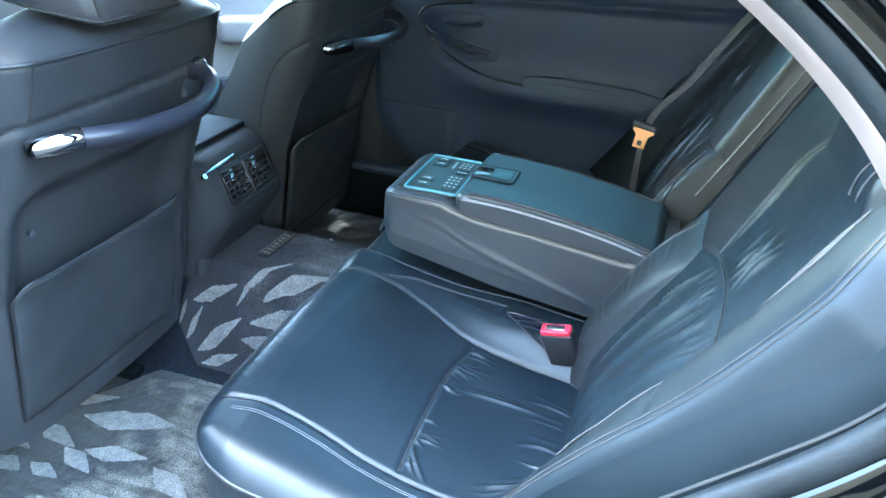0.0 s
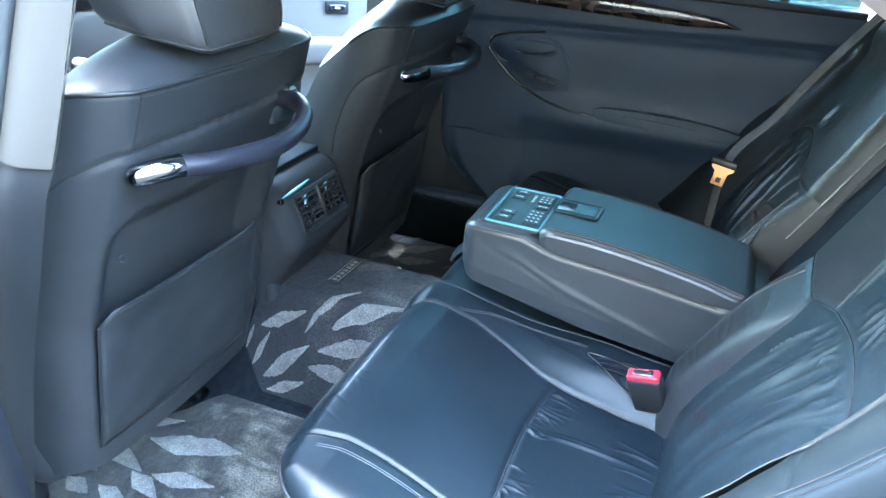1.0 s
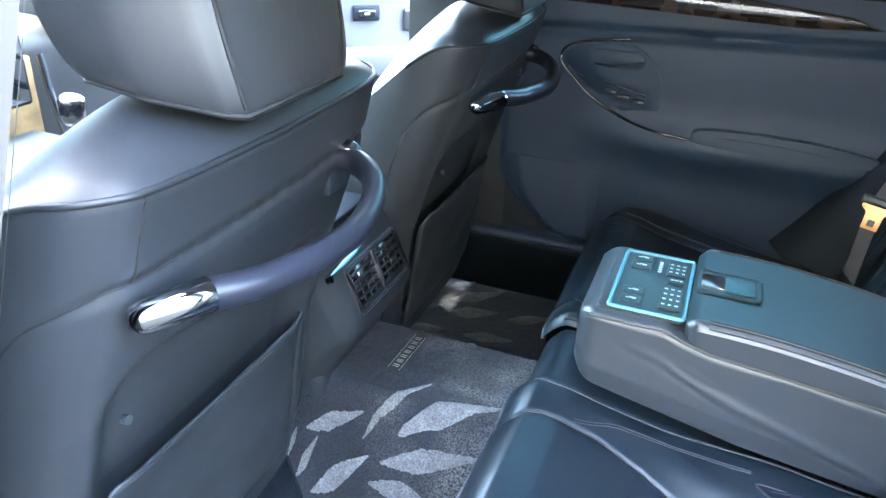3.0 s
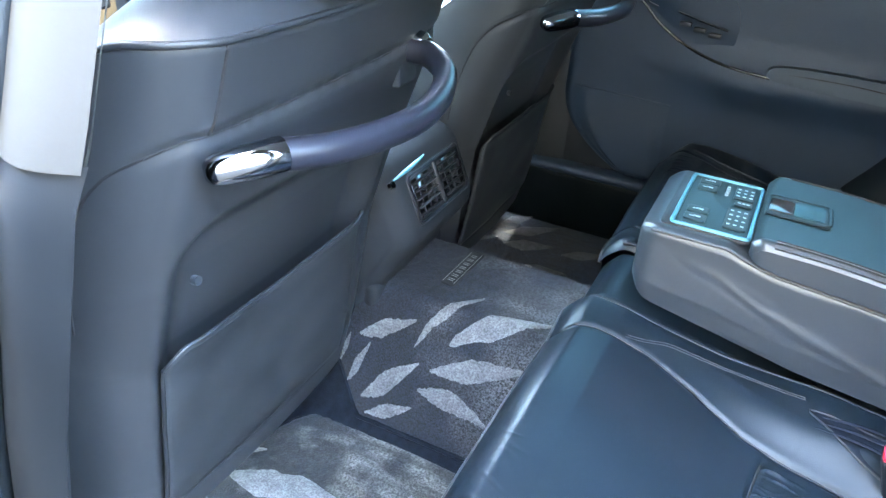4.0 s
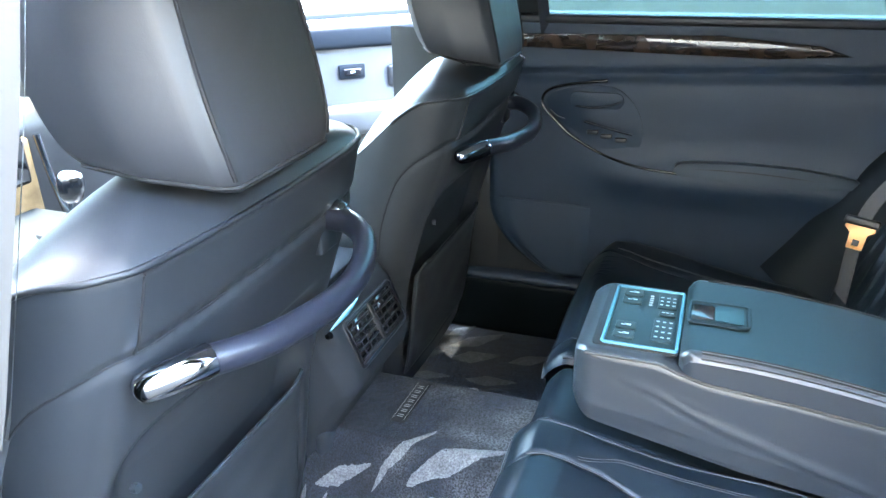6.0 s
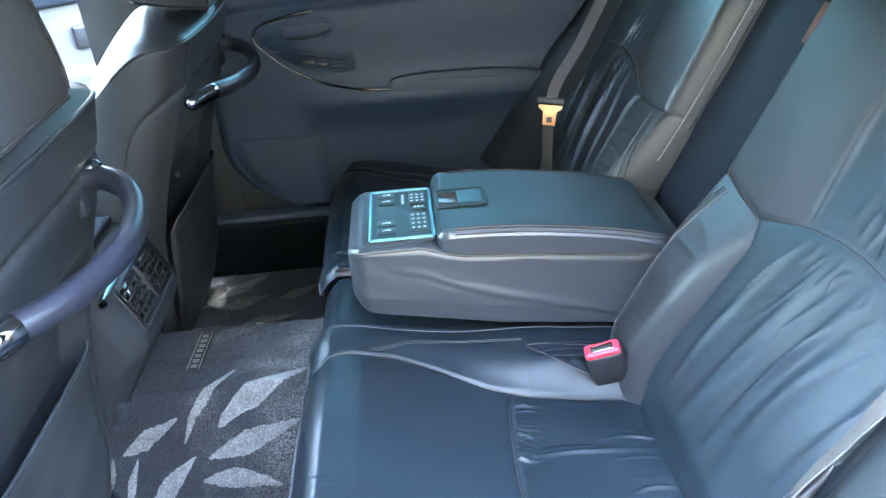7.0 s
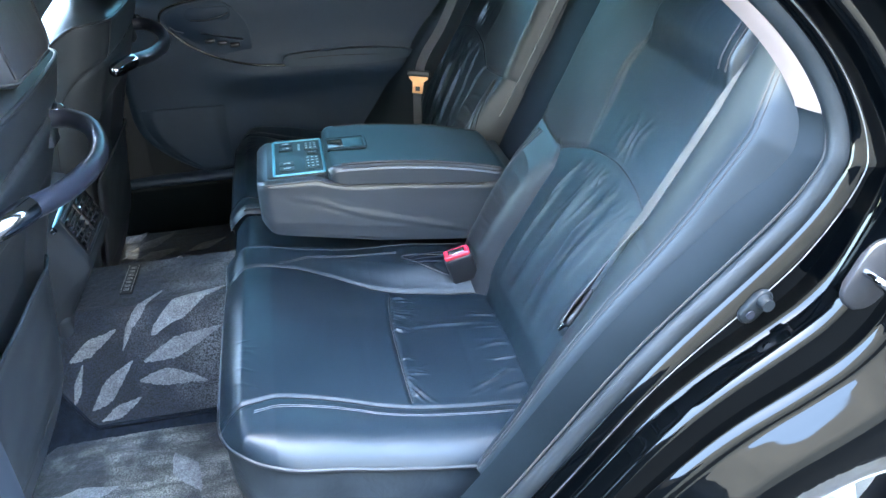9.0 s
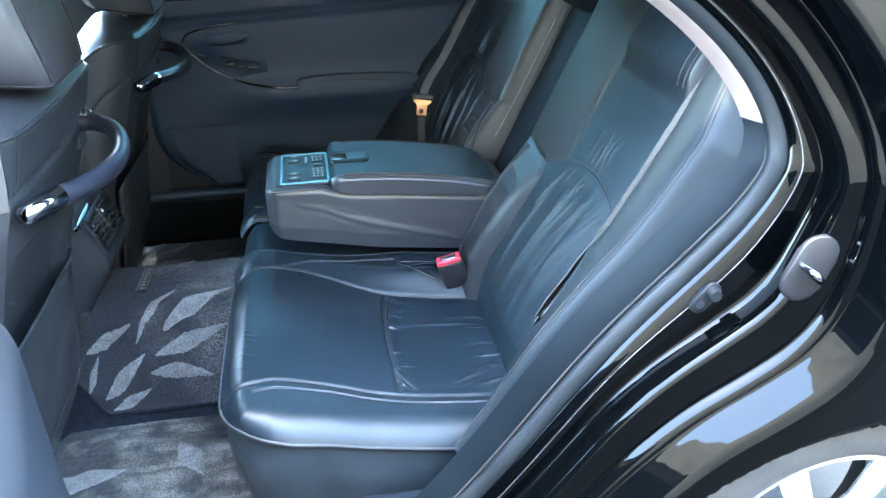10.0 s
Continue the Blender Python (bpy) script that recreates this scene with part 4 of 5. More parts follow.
part("edge_piping", tube([(x, -0.1135, arm_top(x) - 0.004) for x in (lerp(-0.02, 0.42, k / 40) for k in range(41))], 0.0022, 6), PIPING, arm)
bm = grid(lid_point, 70, 60)
lid = part("lid", bm, LIDMAT, arm)
# paler side vinyl along the rim draws the highlight between the seams
lid.data.materials.append(ARMSIDE)
for f in lid.data.polygons:
    u = (f.index % 70 + 0.5) / 70
    f.material_index = 1 if min(u, 1 - u) < 0.055 else 0
part("lid_edge", grid(lambda u, v: (lambda p: Vector((p[0], p[1], lerp(p[2], arm_top(p[0]) + 0.002, v))))(
    (lambda k: lid_point(k / 0.25, 0) if k < 0.25 else lid_point(1, (k - 0.25) / 0.25) if k < 0.5 else lid_point(1 - (k - 0.5) / 0.25, 1) if k < 0.75 else lid_point(0, 1 - (k - 0.75) / 0.25))(u * 0.9999)), 160, 4), ARMSIDE, lid)
for s, m, r in ((0.0030, SEAM, 0.0012), (0.0062, THREAD, 0.0006), (0.0086, SEAM, 0.0012), (0.0112, THREAD, 0.0006), (0.0136, SEAM, 0.0012)):
    for side in (0, 1):
        part("stitching", tube([lid_point(abs(side - s / 0.240), k / 40) + Vector((0, 0, 0.0004)) for k in range(3, 39)], r, 5), m, lid)
lt = part("latch_plate", slab([(0.150 + a, b) for a, b in rounded(0.082, 0.066, 0.008)], 2, 0.768, 0.7748, 0.001), LIDMAT, lid)
part("latch_rim", tube([(0.150 + a, b, 0.7748) for a, b in rounded(0.080, 0.064, 0.008)], 0.0030, 8, True, squash=0.6), LIDMAT, lt)
part("latch_lever", slab([(0.164 + a, b) for a, b in rounded(0.038, 0.046, 0.004)], 2, 0.7745, 0.7764, 0.001), LEVER, lt, "teal latch lever")
part("latch_hollow", slab([(0.128 + a, b) for a, b in rounded(0.032, 0.044, 0.006)], 2, 0.7742, 0.7752, 0.0004), HOLLOW, lt, "glossy brown finger hollow")
# control panel: x from 0 to 0.10
pz = 0.7535
pn = part("panel", slab([(0.044 + a, b) for a, b in rounded(0.116, 0.190, 0.008)], 2, pz - 0.004, pz + 0.0005, 0.001), PLASTIC_DARK, arm, "black surround")
bm = bmesh.new()
fr = [(0.05 + a, b) for a, b in rounded(0.100, 0.178, 0.005)]
tube([(x, y, pz + 0.0012) for x, y in fr], 0.0030, 6, True, bm=bm)
part("bezel", bm, SILVER, pn, "bright teal-silver bezel")
part("plate", slab([(0.05 + a, b) for a, b in rounded(0.098, 0.176, 0.004)], 2, pz, pz + 0.0012, 0.0005), BUTTON, pn)



def key(x, y, w, h, marks, parent):
    """One push button: w along the car, h across it, with short pale marks on top."""
    kb = part("button", slab([(x + a, y + b) for a, b in rounded(w, h, 0.0025, 3)], 2, pz + 0.001, pz + 0.0045, 0.0010), BUTTON, parent)
    bm = bmesh.new()
    for mx, my, mw, mh in marks:
        box((x + mx - mw / 2, y + my - mh / 2, pz + 0.0043), (x + mx + mw / 2, y + my + mh / 2, pz + 0.0049), 0.0, bm=bm)
    part("button_marks", bm, PRINT, kb)


small = [(0.004, 0.0, 0.006, 0.004), (-0.004, -0.001, 0.007, 0.0015), (0.0, 0.002, 0.004, 0.001)]
for y in (0.069, 0.044, -0.037, -0.062):
    key(0.026, y, 0.029, 0.020, small, pn)
dots = lambda nx, ny, dx, dy: [((i - (nx - 1) / 2) * dx, (j - (ny - 1) / 2) * dy, 0.0045, 0.0028) for i in range(nx) for j in range(ny)]
key(0.078, 0.050, 0.028, 0.042, dots(3, 3, 0.009, 0.012), pn)
key(0.080, 0.014, 0.024, 0.014, dots(3, 1, 0.006, 0), pn)
key(0.078, -0.038, 0.030, 0.064, dots(3, 4, 0.009, 0.015), pn)
bm = bmesh.new()
for k in range(5):
    box((0.051, 0.036 + k * 0.0075, pz + 0.001), (0.056, 0.040 + k * 0.0075, pz + 0.0017), 0.0, bm=bm)
part("panel_marks", bm, PRINT, pn)

# ---- buckle ----
bk = thing("belt_buckle", "black seat belt buckle with a red release button", "belt buckle")
wide = Vector((0.95, -0.12, 0.28)).normalized()
rise = Vector((-0.26, -0.30, 0.92))
rise = (rise - wide * rise.dot(wide)).normalized()
bkm = Matrix((wide.cross(rise), wide, rise)).transposed().to_4x4()
bkm.translation = (0.334, -0.226, 0.604)
part("housing", box((-0.013, -0.028, -0.075), (0.013, 0.028, 0.004), 0.006, 3, m=bkm), PLASTIC_DARK, bk)
rb = part("release_button", box((-0.011, -0.026, 0.0), (0.011, 0.026, 0.012), 0.004, 3, m=bkm), RED, bk)
part("slot_rim", box((-0.0065, -0.017, 0.0100), (0.0050, 0.017, 0.0127), 0.001, 2, m=bkm), CHROME, rb, "bright slot rim")
part("slot", box((-0.004, -0.014, 0.0105), (0.003, 0.014, 0.0130), 0.001, 1, m=bkm), PLASTIC_DARK, rb)
# leather sleeve from which the buckle rises
slit = [(0.232, -0.150), (0.26, -0.147), (0.30, -0.150), (0.36, -0.160), (0.37, -0.200), (0.34, -0.205), (0.29, -0.190), (0.25, -0.168)]
sl = spline([(x, y, 0) for x, y in slit], 40, True)
bm = bmesh.new()
ctr = bm.verts.new((0.305, -0.172, cushion_z(0.305, -0.172) + 0.001))
rim_v = [bm.verts.new((p.x, p.y, cushion_z(p.x, p.y) + 0.0015)) for p in sl]
for k in range(40):
    bm.faces.new((ctr, rim_v[k], rim_v[(k + 1) % 40]))
bs = thing("buckle_sleeve", "black leather slit round the seat belt buckle", "seat trim")
part("opening", bm, RECESS, bs)
part("lip", tube([(p.x, p.y, cushion_z(p.x, p.y) + 0.002) for p in sl], 0.0015, 6, True), PIPING, bs)
for k in range(3):
    pth = [(lerp(0.24, 0.35, q / 10), -0.153 - 0.012 * k - 0.02 * (q / 10) * k * 0.5, cushion_z(0.3, -0.17) + 0.004 + 0.006 * math.sin(math.pi * q / 10)) for q in range(11)]
    part("fold", tube(pth, [0.0008 + 0.0022 * math.sin(math.pi * q / 10) for q in range(11)], 6, squash=0.6), RECESS, bs)

# ---- belts ----
belt = thing("seat_belt", "grey webbing seat belt along the backrest beside the doorway", "seat belt")
pth = spline([(0.723, -0.643, 1.18), (0.670, -0.640, 1.11), (0.617, -0.636, 1.034), (0.572, -0.627, 0.954), (0.526, -0.615, 0.872), (0.484, -0.613, 0.814), (0.456, -0.612, 0.768), (0.432, -0.612, 0.735), (0.412, -0.612, 0.700)], 48)
face, edge_on = Vector((-0.606, 0.497, 0.40)), Vector((0.56, 0.74, -0.36))
turn = [radians(table([(0, 25), (12, 40), (20, 57), (27, 75), (33, 86), (48, 92)], k)) for k in range(49)]
part("webbing", ribbon(pth, 0.046, 0.0016, [face * math.cos(a) + edge_on * math.sin(a) for a in turn]), WEB_GREY, belt)
an = part("anchor_sleeve", tube(spline([(0.448, -0.618, 0.752), (0.436, -0.620, 0.734), (0.420, -0.620, 0.712), (0.408, -0.620, 0.698)], 12), [0.002, 0.004, 0.005, 0.006, 0.006, 0.006, 0.007, 0.008, 0.009, 0.010, 0.010, 0.008, 0.005], 10, squash=0.8), PLASTIC_DARK, belt, "black anchor sleeve")
part("anchor_plate", tube([(0.408, -0.622, 0.700), (0.398, -0.622, 0.690)], [0.005, 0.002], 8), CHROME, an)
belt2 = thing("seat_belt", "grey webbing seat belt hanging with its brass tongue", "seat belt")
pth = spline([(0.66, 0.60, 1.16), (0.55, 0.565, 1.0), (0.47, 0.53, 0.87), (0.395, 0.468, 0.775), (0.384, 0.475, 0.60)], 30)
part("webbing", ribbon(pth, 0.046, 0.0016, (0.3, -0.9, 0.1)), WEB, belt2)
tg = part("tongue", slab([(-0.024, 0.022), (0.024, 0.022), (0.026, 0.012), (0.014, 0.004), (0.014, -0.026), (-0.014, -0.026), (-0.014, 0.004), (-0.026, 0.012)], 0, -0.0018, 0.0018, 0.0008), ORANGE, belt2, "brass-coloured belt tongue")
tn_out = Vector((-0.25, -0.93, 0.27)).normalized()
tn_up = Vector((0.16, 0.24, 0.96))
tn_up = (tn_up - tn_out * tn_up.dot(tn_out)).normalized()
tgm = Matrix((tn_out, tn_up.cross(tn_out), tn_up)).transposed().to_4x4()
tgm.translation = Vector((0.388, 0.455, 0.742)) + tn_out * 0.012
tg.matrix_local = tgm
part("tongue_slot", box((-0.0025, -0.006, -0.020), (0.0025, 0.006, -0.008), 0.001), PLASTIC_DARK, tg)
tb = part("tongue_cover", box((-0.007, -0.030, 0.018), (0.007, 0.030, 0.034), 0.004, 2), PLASTIC_DARK, belt2)
tb.matrix_local = tgm

# ---- front seats ----
YC = -0.412


def shell_x(z):
    return table([(0.40, -0.455), (0.5, -0.433), (0.69, -0.408), (0.8, -0.374), (0.95, -0.318), (1.045, -0.292), (1.10, -0.30)], z)


def make_front_seat():
    fs = thing("front_seat", "black leather front seat seen from behind", "car seat", "front seats")

    JOINT = spline([(0.30, 0.980, 0), (0.45, 0.978, 0), (0.618, 0.970, 0), (0.68, 0.968, 0), (0.765, 0.952, 0), (0.815, 0.932, 0), (0.84, 0.895, 0), (0.838, 0.82, 0), (0.82, 0.75, 0)], 200)

    def shell(u, v):
        z = lerp(0.40, 1.052, v)
        hw = 0.20 + 0.012 * math.sin(math.pi * v)
        xb = shell_x(z)
        pts = [(-0.20, hw + 0.045), (-0.12, hw + 0.044), (-0.055, hw + 0.030), (-0.020, hw + 0.002), (-0.003, hw - 0.045), (0.004, 0)]
        pts = pts + [(x, -y) for x, y in reversed(pts[:-1])]
        f = u * (len(pts) - 1)
        i = min(int(f), len(pts) - 2)
        t = f - i
        g = lambda q: Vector((*pts[max(0, min(len(pts) - 1, q))], 0))
        p0, p1, p2, p3 = g(i - 1), g(i), g(i + 1), g(i + 2)
        p = 0.5 * (2 * p1 + (p2 - p0) * t + (2 * p0 - 5 * p1 + 4 * p2 - p3) * t * t + (3 * p1 - p0 - 3 * p2 + p3) * t ** 3)
        # hollow with rounded corners above and behind the pocket
        a, b = abs(p.y + 0.010) - 0.125, abs(z - 0.66) - 0.155
        rim = math.hypot(max(a, 0), max(b, 0)) + min(max(a, b), 0)
        p.x -= 0.028 * smoothstep(0.066, 0.016, rim)
        # joint between the leather wrap and the moulded back panel
        if z > 0.74:
            d = min(math.hypot((u - q.x) * 0.62, z - q.y) for q in JOINT[::2])
            p.x -= 0.0045 * groove(d, 0.007)
        z -= 0.13 * smoothstep(0.05, 0.26, -p.x) * v ** 3
        return Vector((xb + p.x, YC + p.y * (1.17 if p.y > 0 else 1.0), z))

    sh = part("back_shell", grid(shell, 210, 190), VINYL, fs)

    def shoulder(u, v):
        base = shell(u, 1.0)
        c = Vector((-0.40, YC, 1.10))
        q = base.lerp(c, 0.9 * v)
        q.z = base.z + (1.090 - base.z) * v ** 0.9 + 0.016 * math.sin(math.pi * v) ** 0.6
        return q

    part("shoulder", grid(shoulder, 80, 16), VINYL, fs)
    part("piping", tube([shell(0.09 + 0.82 * k / 60, 1.0) + Vector((0.001, 0, 0.0)) for k in range(61)], 0.0034, 8), PIPING, fs)
    # map pocket
    def pocket(u, v):
        y = lerp(-0.196, 0.178, u)
        z = lerp(0.462, 0.718 - 0.006 * math.sin(math.pi * u) - 0.024 * max(0.0, 1 - u / 0.07) ** 2, v)
        puff = 0.016 * min(1, math.sin(math.pi * u) * 3) ** 0.5 * (0.45 + 0.55 * v) + 0.004 * noise.noise((u * 4, v * 4, 9))
        return Vector((shell_x(z) + 0.002 + 0.55 * puff, YC + y, z))

    pk = part("map_pocket", grid(pocket, 50, 30), POCKET, fs)
    solid(pk, 0.004, 0)
    part("pocket_hem", tube([pocket(k / 50, 1) for k in range(51)], 0.0024, 8), POCKET, pk)
    part("pocket_seam", tube([pocket(0, k / 20) for k in range(21)] , 0.003, 6), PIPING, pk)
    part("pocket_seam", tube([pocket(1, k / 20) for k in range(21)] , 0.003, 6), PIPING, pk)
    # small pale scuffs on the pocket and the panel above it
    rnd = random.Random(33)
    bm = bmesh.new()
    for k in range(26):
        u, v = rnd.uniform(0.08, 0.95), rnd.uniform(0.25, 0.98)
        du, dv, w = rnd.uniform(0.006, 0.03), rnd.uniform(-0.02, 0.05), rnd.uniform(0.003, 0.007)
        lift = Vector((0.0012, 0, 0))
        bm.faces.new([bm.verts.new(pocket(a, min(1, b)) + lift) for a, b in ((u, v), (u + du, v + dv), (u + du, v + dv + w), (u + du * 0.3, v + dv * 0.3 + w * 1.6))])
    tagged(part("scuffs", bm, SCUFF, pk), "small pale scuff marks", kind="stuff")
    # headrest: narrow behind, wider in front
    def head(u, v):
        ring = [(0.0, 0.0), (0.0, 0.085), (-0.012, 0.099), (-0.07, 0.128), (-0.125, 0.140), (-0.150, 0.110), (-0.158, 0.0)]
        ring = ring + [(x, -y) for x, y in reversed(ring[1:-1])]
        f = u * len(ring)
        i = int(f) % len(ring)
        t = f % 1
        g = lambda q: Vector((*ring[q % len(ring)], 0))
        p0, p1, p2, p3 = g(i - 1), g(i), g(i + 1), g(i + 2)
        p = p1.lerp(p2, t)
        k = (1 - (2 * abs(v - 0.5)) ** 5) ** 0.5 * 0.18 + 0.82
        taper = 1 + 0.42 * v - 0.50 * v * v
        z = 1.080 + 0.235 * v + 0.035 * (-p.x / 0.158) * (1 - v)
        return Vector((-0.262 - 0.050 * v + (p.x + 0.079) * k - 0.079, YC + p.y * k * taper, z))

    bm = grid(head, 96, 36, True)
    for lv in (0, 36):
        bm.verts.ensure_lookup_table()
        ringv = [bm.verts[lv * 96 + q] for q in range(96)]
        bm.faces.new(ringv)
    hr = part("headrest", bm, PANEL, fs)
    hr.modifiers.new("soft", "SMOOTH").iterations = 2
    for s in (-0.086, 0.086):
        part("seam", tube([head((1 if s > 0 else 11) / 12, v / 30) + Vector((0.0, 0, 0)) for v in range(2, 29)], 0.0022, 6), SEAM, hr)
    part("bottom_piping", tube([head(k / 96, 0.035) for k in range(96)], 0.0022, 6, True), SEAM, hr)
    for s in (-0.06, 0.06):
        part("headrest_post", tube([(-0.34, YC + s, 1.06), (-0.34, YC + s, 1.12)], 0.008, 10), CHROME, fs)
        part("post_guide", tube([(-0.34, YC + s, 1.085), (-0.34, YC + s, 1.102)], 0.016, 14), PLASTIC_DARK, fs)
    # assist grip
    pth = spline([(-0.285, YC - 0.150, 0.950), (-0.252, YC - 0.09, 0.946), (-0.232, YC, 0.944), (-0.236, YC + 0.070, 0.948), (-0.256, YC + 0.124, 0.958), (-0.288, YC + 0.150, 0.966), (-0.315, YC + 0.152, 0.968)], 50)
    gr = part("assist_grip", tube(pth, 0.0135, 14, squash=1.15), GUNMETAL, fs, "curved gunmetal grab bar")
    p = spline([(-0.318, YC - 0.196, 0.943), (-0.304, YC - 0.180, 0.946), (-0.288, YC - 0.158, 0.949), (-0.279, YC - 0.140, 0.950)], 10)
    part("chrome_end", tube(p, [0.006, 0.0115, 0.0132, 0.0140, 0.0145, 0.0148, 0.0150, 0.0150, 0.0150, 0.0150, 0.0148], 10, squash=1.1), CHROME, gr, "polished chrome end cap")
    p = spline([(-0.296, YC + 0.158, 0.974), (-0.312, YC + 0.160, 0.976), (-0.33, YC + 0.158, 0.977)], 6)
    part("chrome_end", tube(p, [0.010, 0.013, 0.014, 0.014, 0.013, 0.011, 0.008], 14), CHROME, gr, "polished chrome end cap")
    part("grip_bracket", box((-0.330, YC + 0.128, 0.926), (-0.316, YC + 0.172, 0.970), 0.004, 2), ARMSIDE, gr, "grey grip bracket")
    # stitched seams and a press stud on the shell
    seam_a = [shell(0.628, v) + Vector((0.0006, 0, 0)) for v in (lerp(0.876, 1.0, k / 12) for k in range(13))]
    part("seam", tube(seam_a, 0.0014, 6), SEAM, sh)
    part("seam", tube([shell(q.x, (q.y - 0.40) / 0.652) + Vector((-0.0008, 0, 0)) for q in JOINT[::3]], 0.0014, 6), SEAM, sh)
    part("press_stud", tube([(shell_x(0.80) - 0.004, YC - 0.165, 0.80), (shell_x(0.80) + 0.003, YC - 0.165, 0.801)], 0.005, 14), ARMSIDE, sh)
    # front side of the back: padded and wider than the shell
    part("front_pad", box((-0.62, YC - 0.19, 0.46), (-0.53, YC + 0.19, 0.90), 0.028, 4, m=pose(-0.47, 0, 0.46, 0, 15, 0) @ pose(0.47, 0, -0.46)), LEATHER, fs)
    part("rail_cover", box((-0.610, YC + 0.15, 0.254), (-0.540, YC + 0.19, 0.284), 0.008, 2), COVER, fs)
    part("rail_bolt", tube([(-0.556, YC + 0.17, 0.282), (-0.556, YC + 0.17, 0.289)], 0.005, 10), CHROME, fs)
    part("seat_cushion", box((-0.95, YC - 0.25, 0.36), (-0.50, YC + 0.25, 0.52), 0.05, 4), VINYL, fs)
    for s in (-0.2, 0.2):
        part("seat_rail", box((-0.95, YC + s - 0.02, 0.255), (-0.60, YC + s + 0.02, 0.36), 0.006), PLASTIC_DARK, fs)
    return fs


near_front = make_front_seat()
driver = copy_thing(near_front, pose(0, -2 * YC, -0.04))
tagged(driver, "black leather driver's seat seen from behind", "car seat", "front seats")

# ---- gear lever ----
lever = thing("gear_lever", "silver gear lever with a dark knob on the console", "gear lever")
part("gate", slab([(-1.03 + a, 0.02 + b) for a, b in rounded(0.16, 0.09, 0.02)], 2, 0.742, 0.756, 0.004), LIP, lever, "satin silver gate plate")
part("shaft", tube([(-1.04, 0.02, 0.75), (-1.03, 0.02, 0.83)], [0.011, 0.008], 12), CHROME, lever)
part("knob", tube(spline([(-1.032, 0.02, 0.815), (-1.028, 0.02, 0.84), (-1.024, 0.02, 0.868), (-1.022, 0.02, 0.876)], 9), [0.010, 0.018, 0.022, 0.024, 0.025, 0.025, 0.023, 0.019, 0.012, 0.004], 16), GLOSS, lever)

# ---- centre console with rear vents ----
con = thing("centre_console", "dark grey console with rear air vents", "console")
CON = [(-1.3, 0.25), (-0.455, 0.25), (-0.445, 0.46), (-0.43, 0.52), (-0.385, 0.585), (-0.374, 0.612), (-0.378, 0.632), (-0.412, 0.712), (-0.430, 0.730), (-0.47, 0.742), (-1.3, 0.75)]


def console_ring(k, y):
    """The side profile, drawn in towards the sides so that the corners are soft."""
    x, z = CON[k]
    t = max(0.0, (abs(y) - 0.098) / 0.032)
    cut = 0.030 * t ** 2 if x > -1.2 else 0
    top = 0.018 * t ** 2 if z > 0.6 else 0
    return Vector((x - cut, y, z - top))


bm = bmesh.new()
ys = [-0.130, -0.126, -0.118, -0.108, -0.098, -0.05, 0.0, 0.05, 0.098, 0.108, 0.118, 0.126, 0.130]
rows = [[bm.verts.new(console_ring(k, y)) for k in range(len(CON))] for y in ys]
for a, c in zip(rows, rows[1:]):
    for k in range(len(CON) - 1):
        bm.faces.new((a[k], a[k + 1], c[k + 1], c[k]))
bm.faces.new(rows[0])
bm.faces.new(rows[-1])
body = part("body", bm, CONSOLE, con)
# rough black sheet added over the console top to stop windscreen glare
part("console_lid", box((-0.92, -0.112, 0.738), (-0.462, 0.112, 0.750), 0.005, 3), CARPET, con, "matt black sheet added to keep the console top dark")
part("foot_trim", box((-0.466, -0.126, 0.27), (-0.434, 0.126, 0.515), 0.014, 4), CONSOLE, con)
# vent face: local x out of the face, y across, z up its slope
fx = Vector((0.92, 0, 0.39)).normalized()
fz = Vector((-0.39, 0, 0.92)).normalized()
vm = Matrix((fx, Vector((0, 1, 0)), fz)).transposed().to_4x4()
vm.translation = (-0.396, 0.003, 0.668)
vp = part("vent_panel", slab(rounded(0.180, 0.088, 0.010), 0, -0.004, 0.004, 0.002), PLASTIC_DARK, con, "black vent panel")
vp.matrix_local = vm
fr = [(0.005, y, z) for y, z in rounded(0.172, 0.080, 0.008)]
part("vent_frame", tube(fr, 0.0028, 6, True), GUNMETAL, vp, "satin grey vent frame")
for side in (-1, 1):
    cy = side * 0.044
    part("vent_well", box((-0.003, cy - 0.036, -0.033), (0.0045, cy + 0.036, 0.033), 0.001, 1), GLOSS, vp)
    for k in range(5):
        part("vent_slat", box((0.003, cy - 0.035, -0.030 + k * 0.0135), (0.0085, cy + 0.035, -0.0265 + k * 0.0135), 0.001, 1), PLASTIC, vp)
    for k in range(3):
        part("vent_blade", box((0.002, cy - 0.021 + k * 0.02, -0.032), (0.0065, cy - 0.019 + k * 0.02, 0.032), 0.0, 1), PLASTIC, vp)
    part("vent_knob", box((0.008, cy - 0.007, -0.006), (0.0135, cy + 0.007, 0.002), 0.002, 2), PLASTIC_DARK, vp)
part("thumbwheel", tube([(0.0, 0.0, -0.012), (0.0, 0.0, 0.012)], 0.010, 16), PLASTIC_DARK, vp)
part("centre_rib", box((0.002, -0.004, -0.036), (0.007, 0.004, 0.036), 0.002, 2), PLASTIC_DARK, vp)
# teal strip that draws the reflection on the top edge of the console end
part("lid_edge", tube(spline([(-0.413, -0.118, 0.714), (-0.4115, -0.085, 0.717), (-0.412, -0.05, 0.719), (-0.414, -0.015, 0.721)], 20), [0.001 + 0.0036 * math.sin(math.pi * k / 20) for k in range(21)], 8, squash=0.5), SILVER, con, "teal strip drawing a reflection on the console edge")
part("lid_stud", tube([(-0.414, -0.126, 0.708), (-0.408, -0.126, 0.712)], 0.006, 10), CHROME, con)

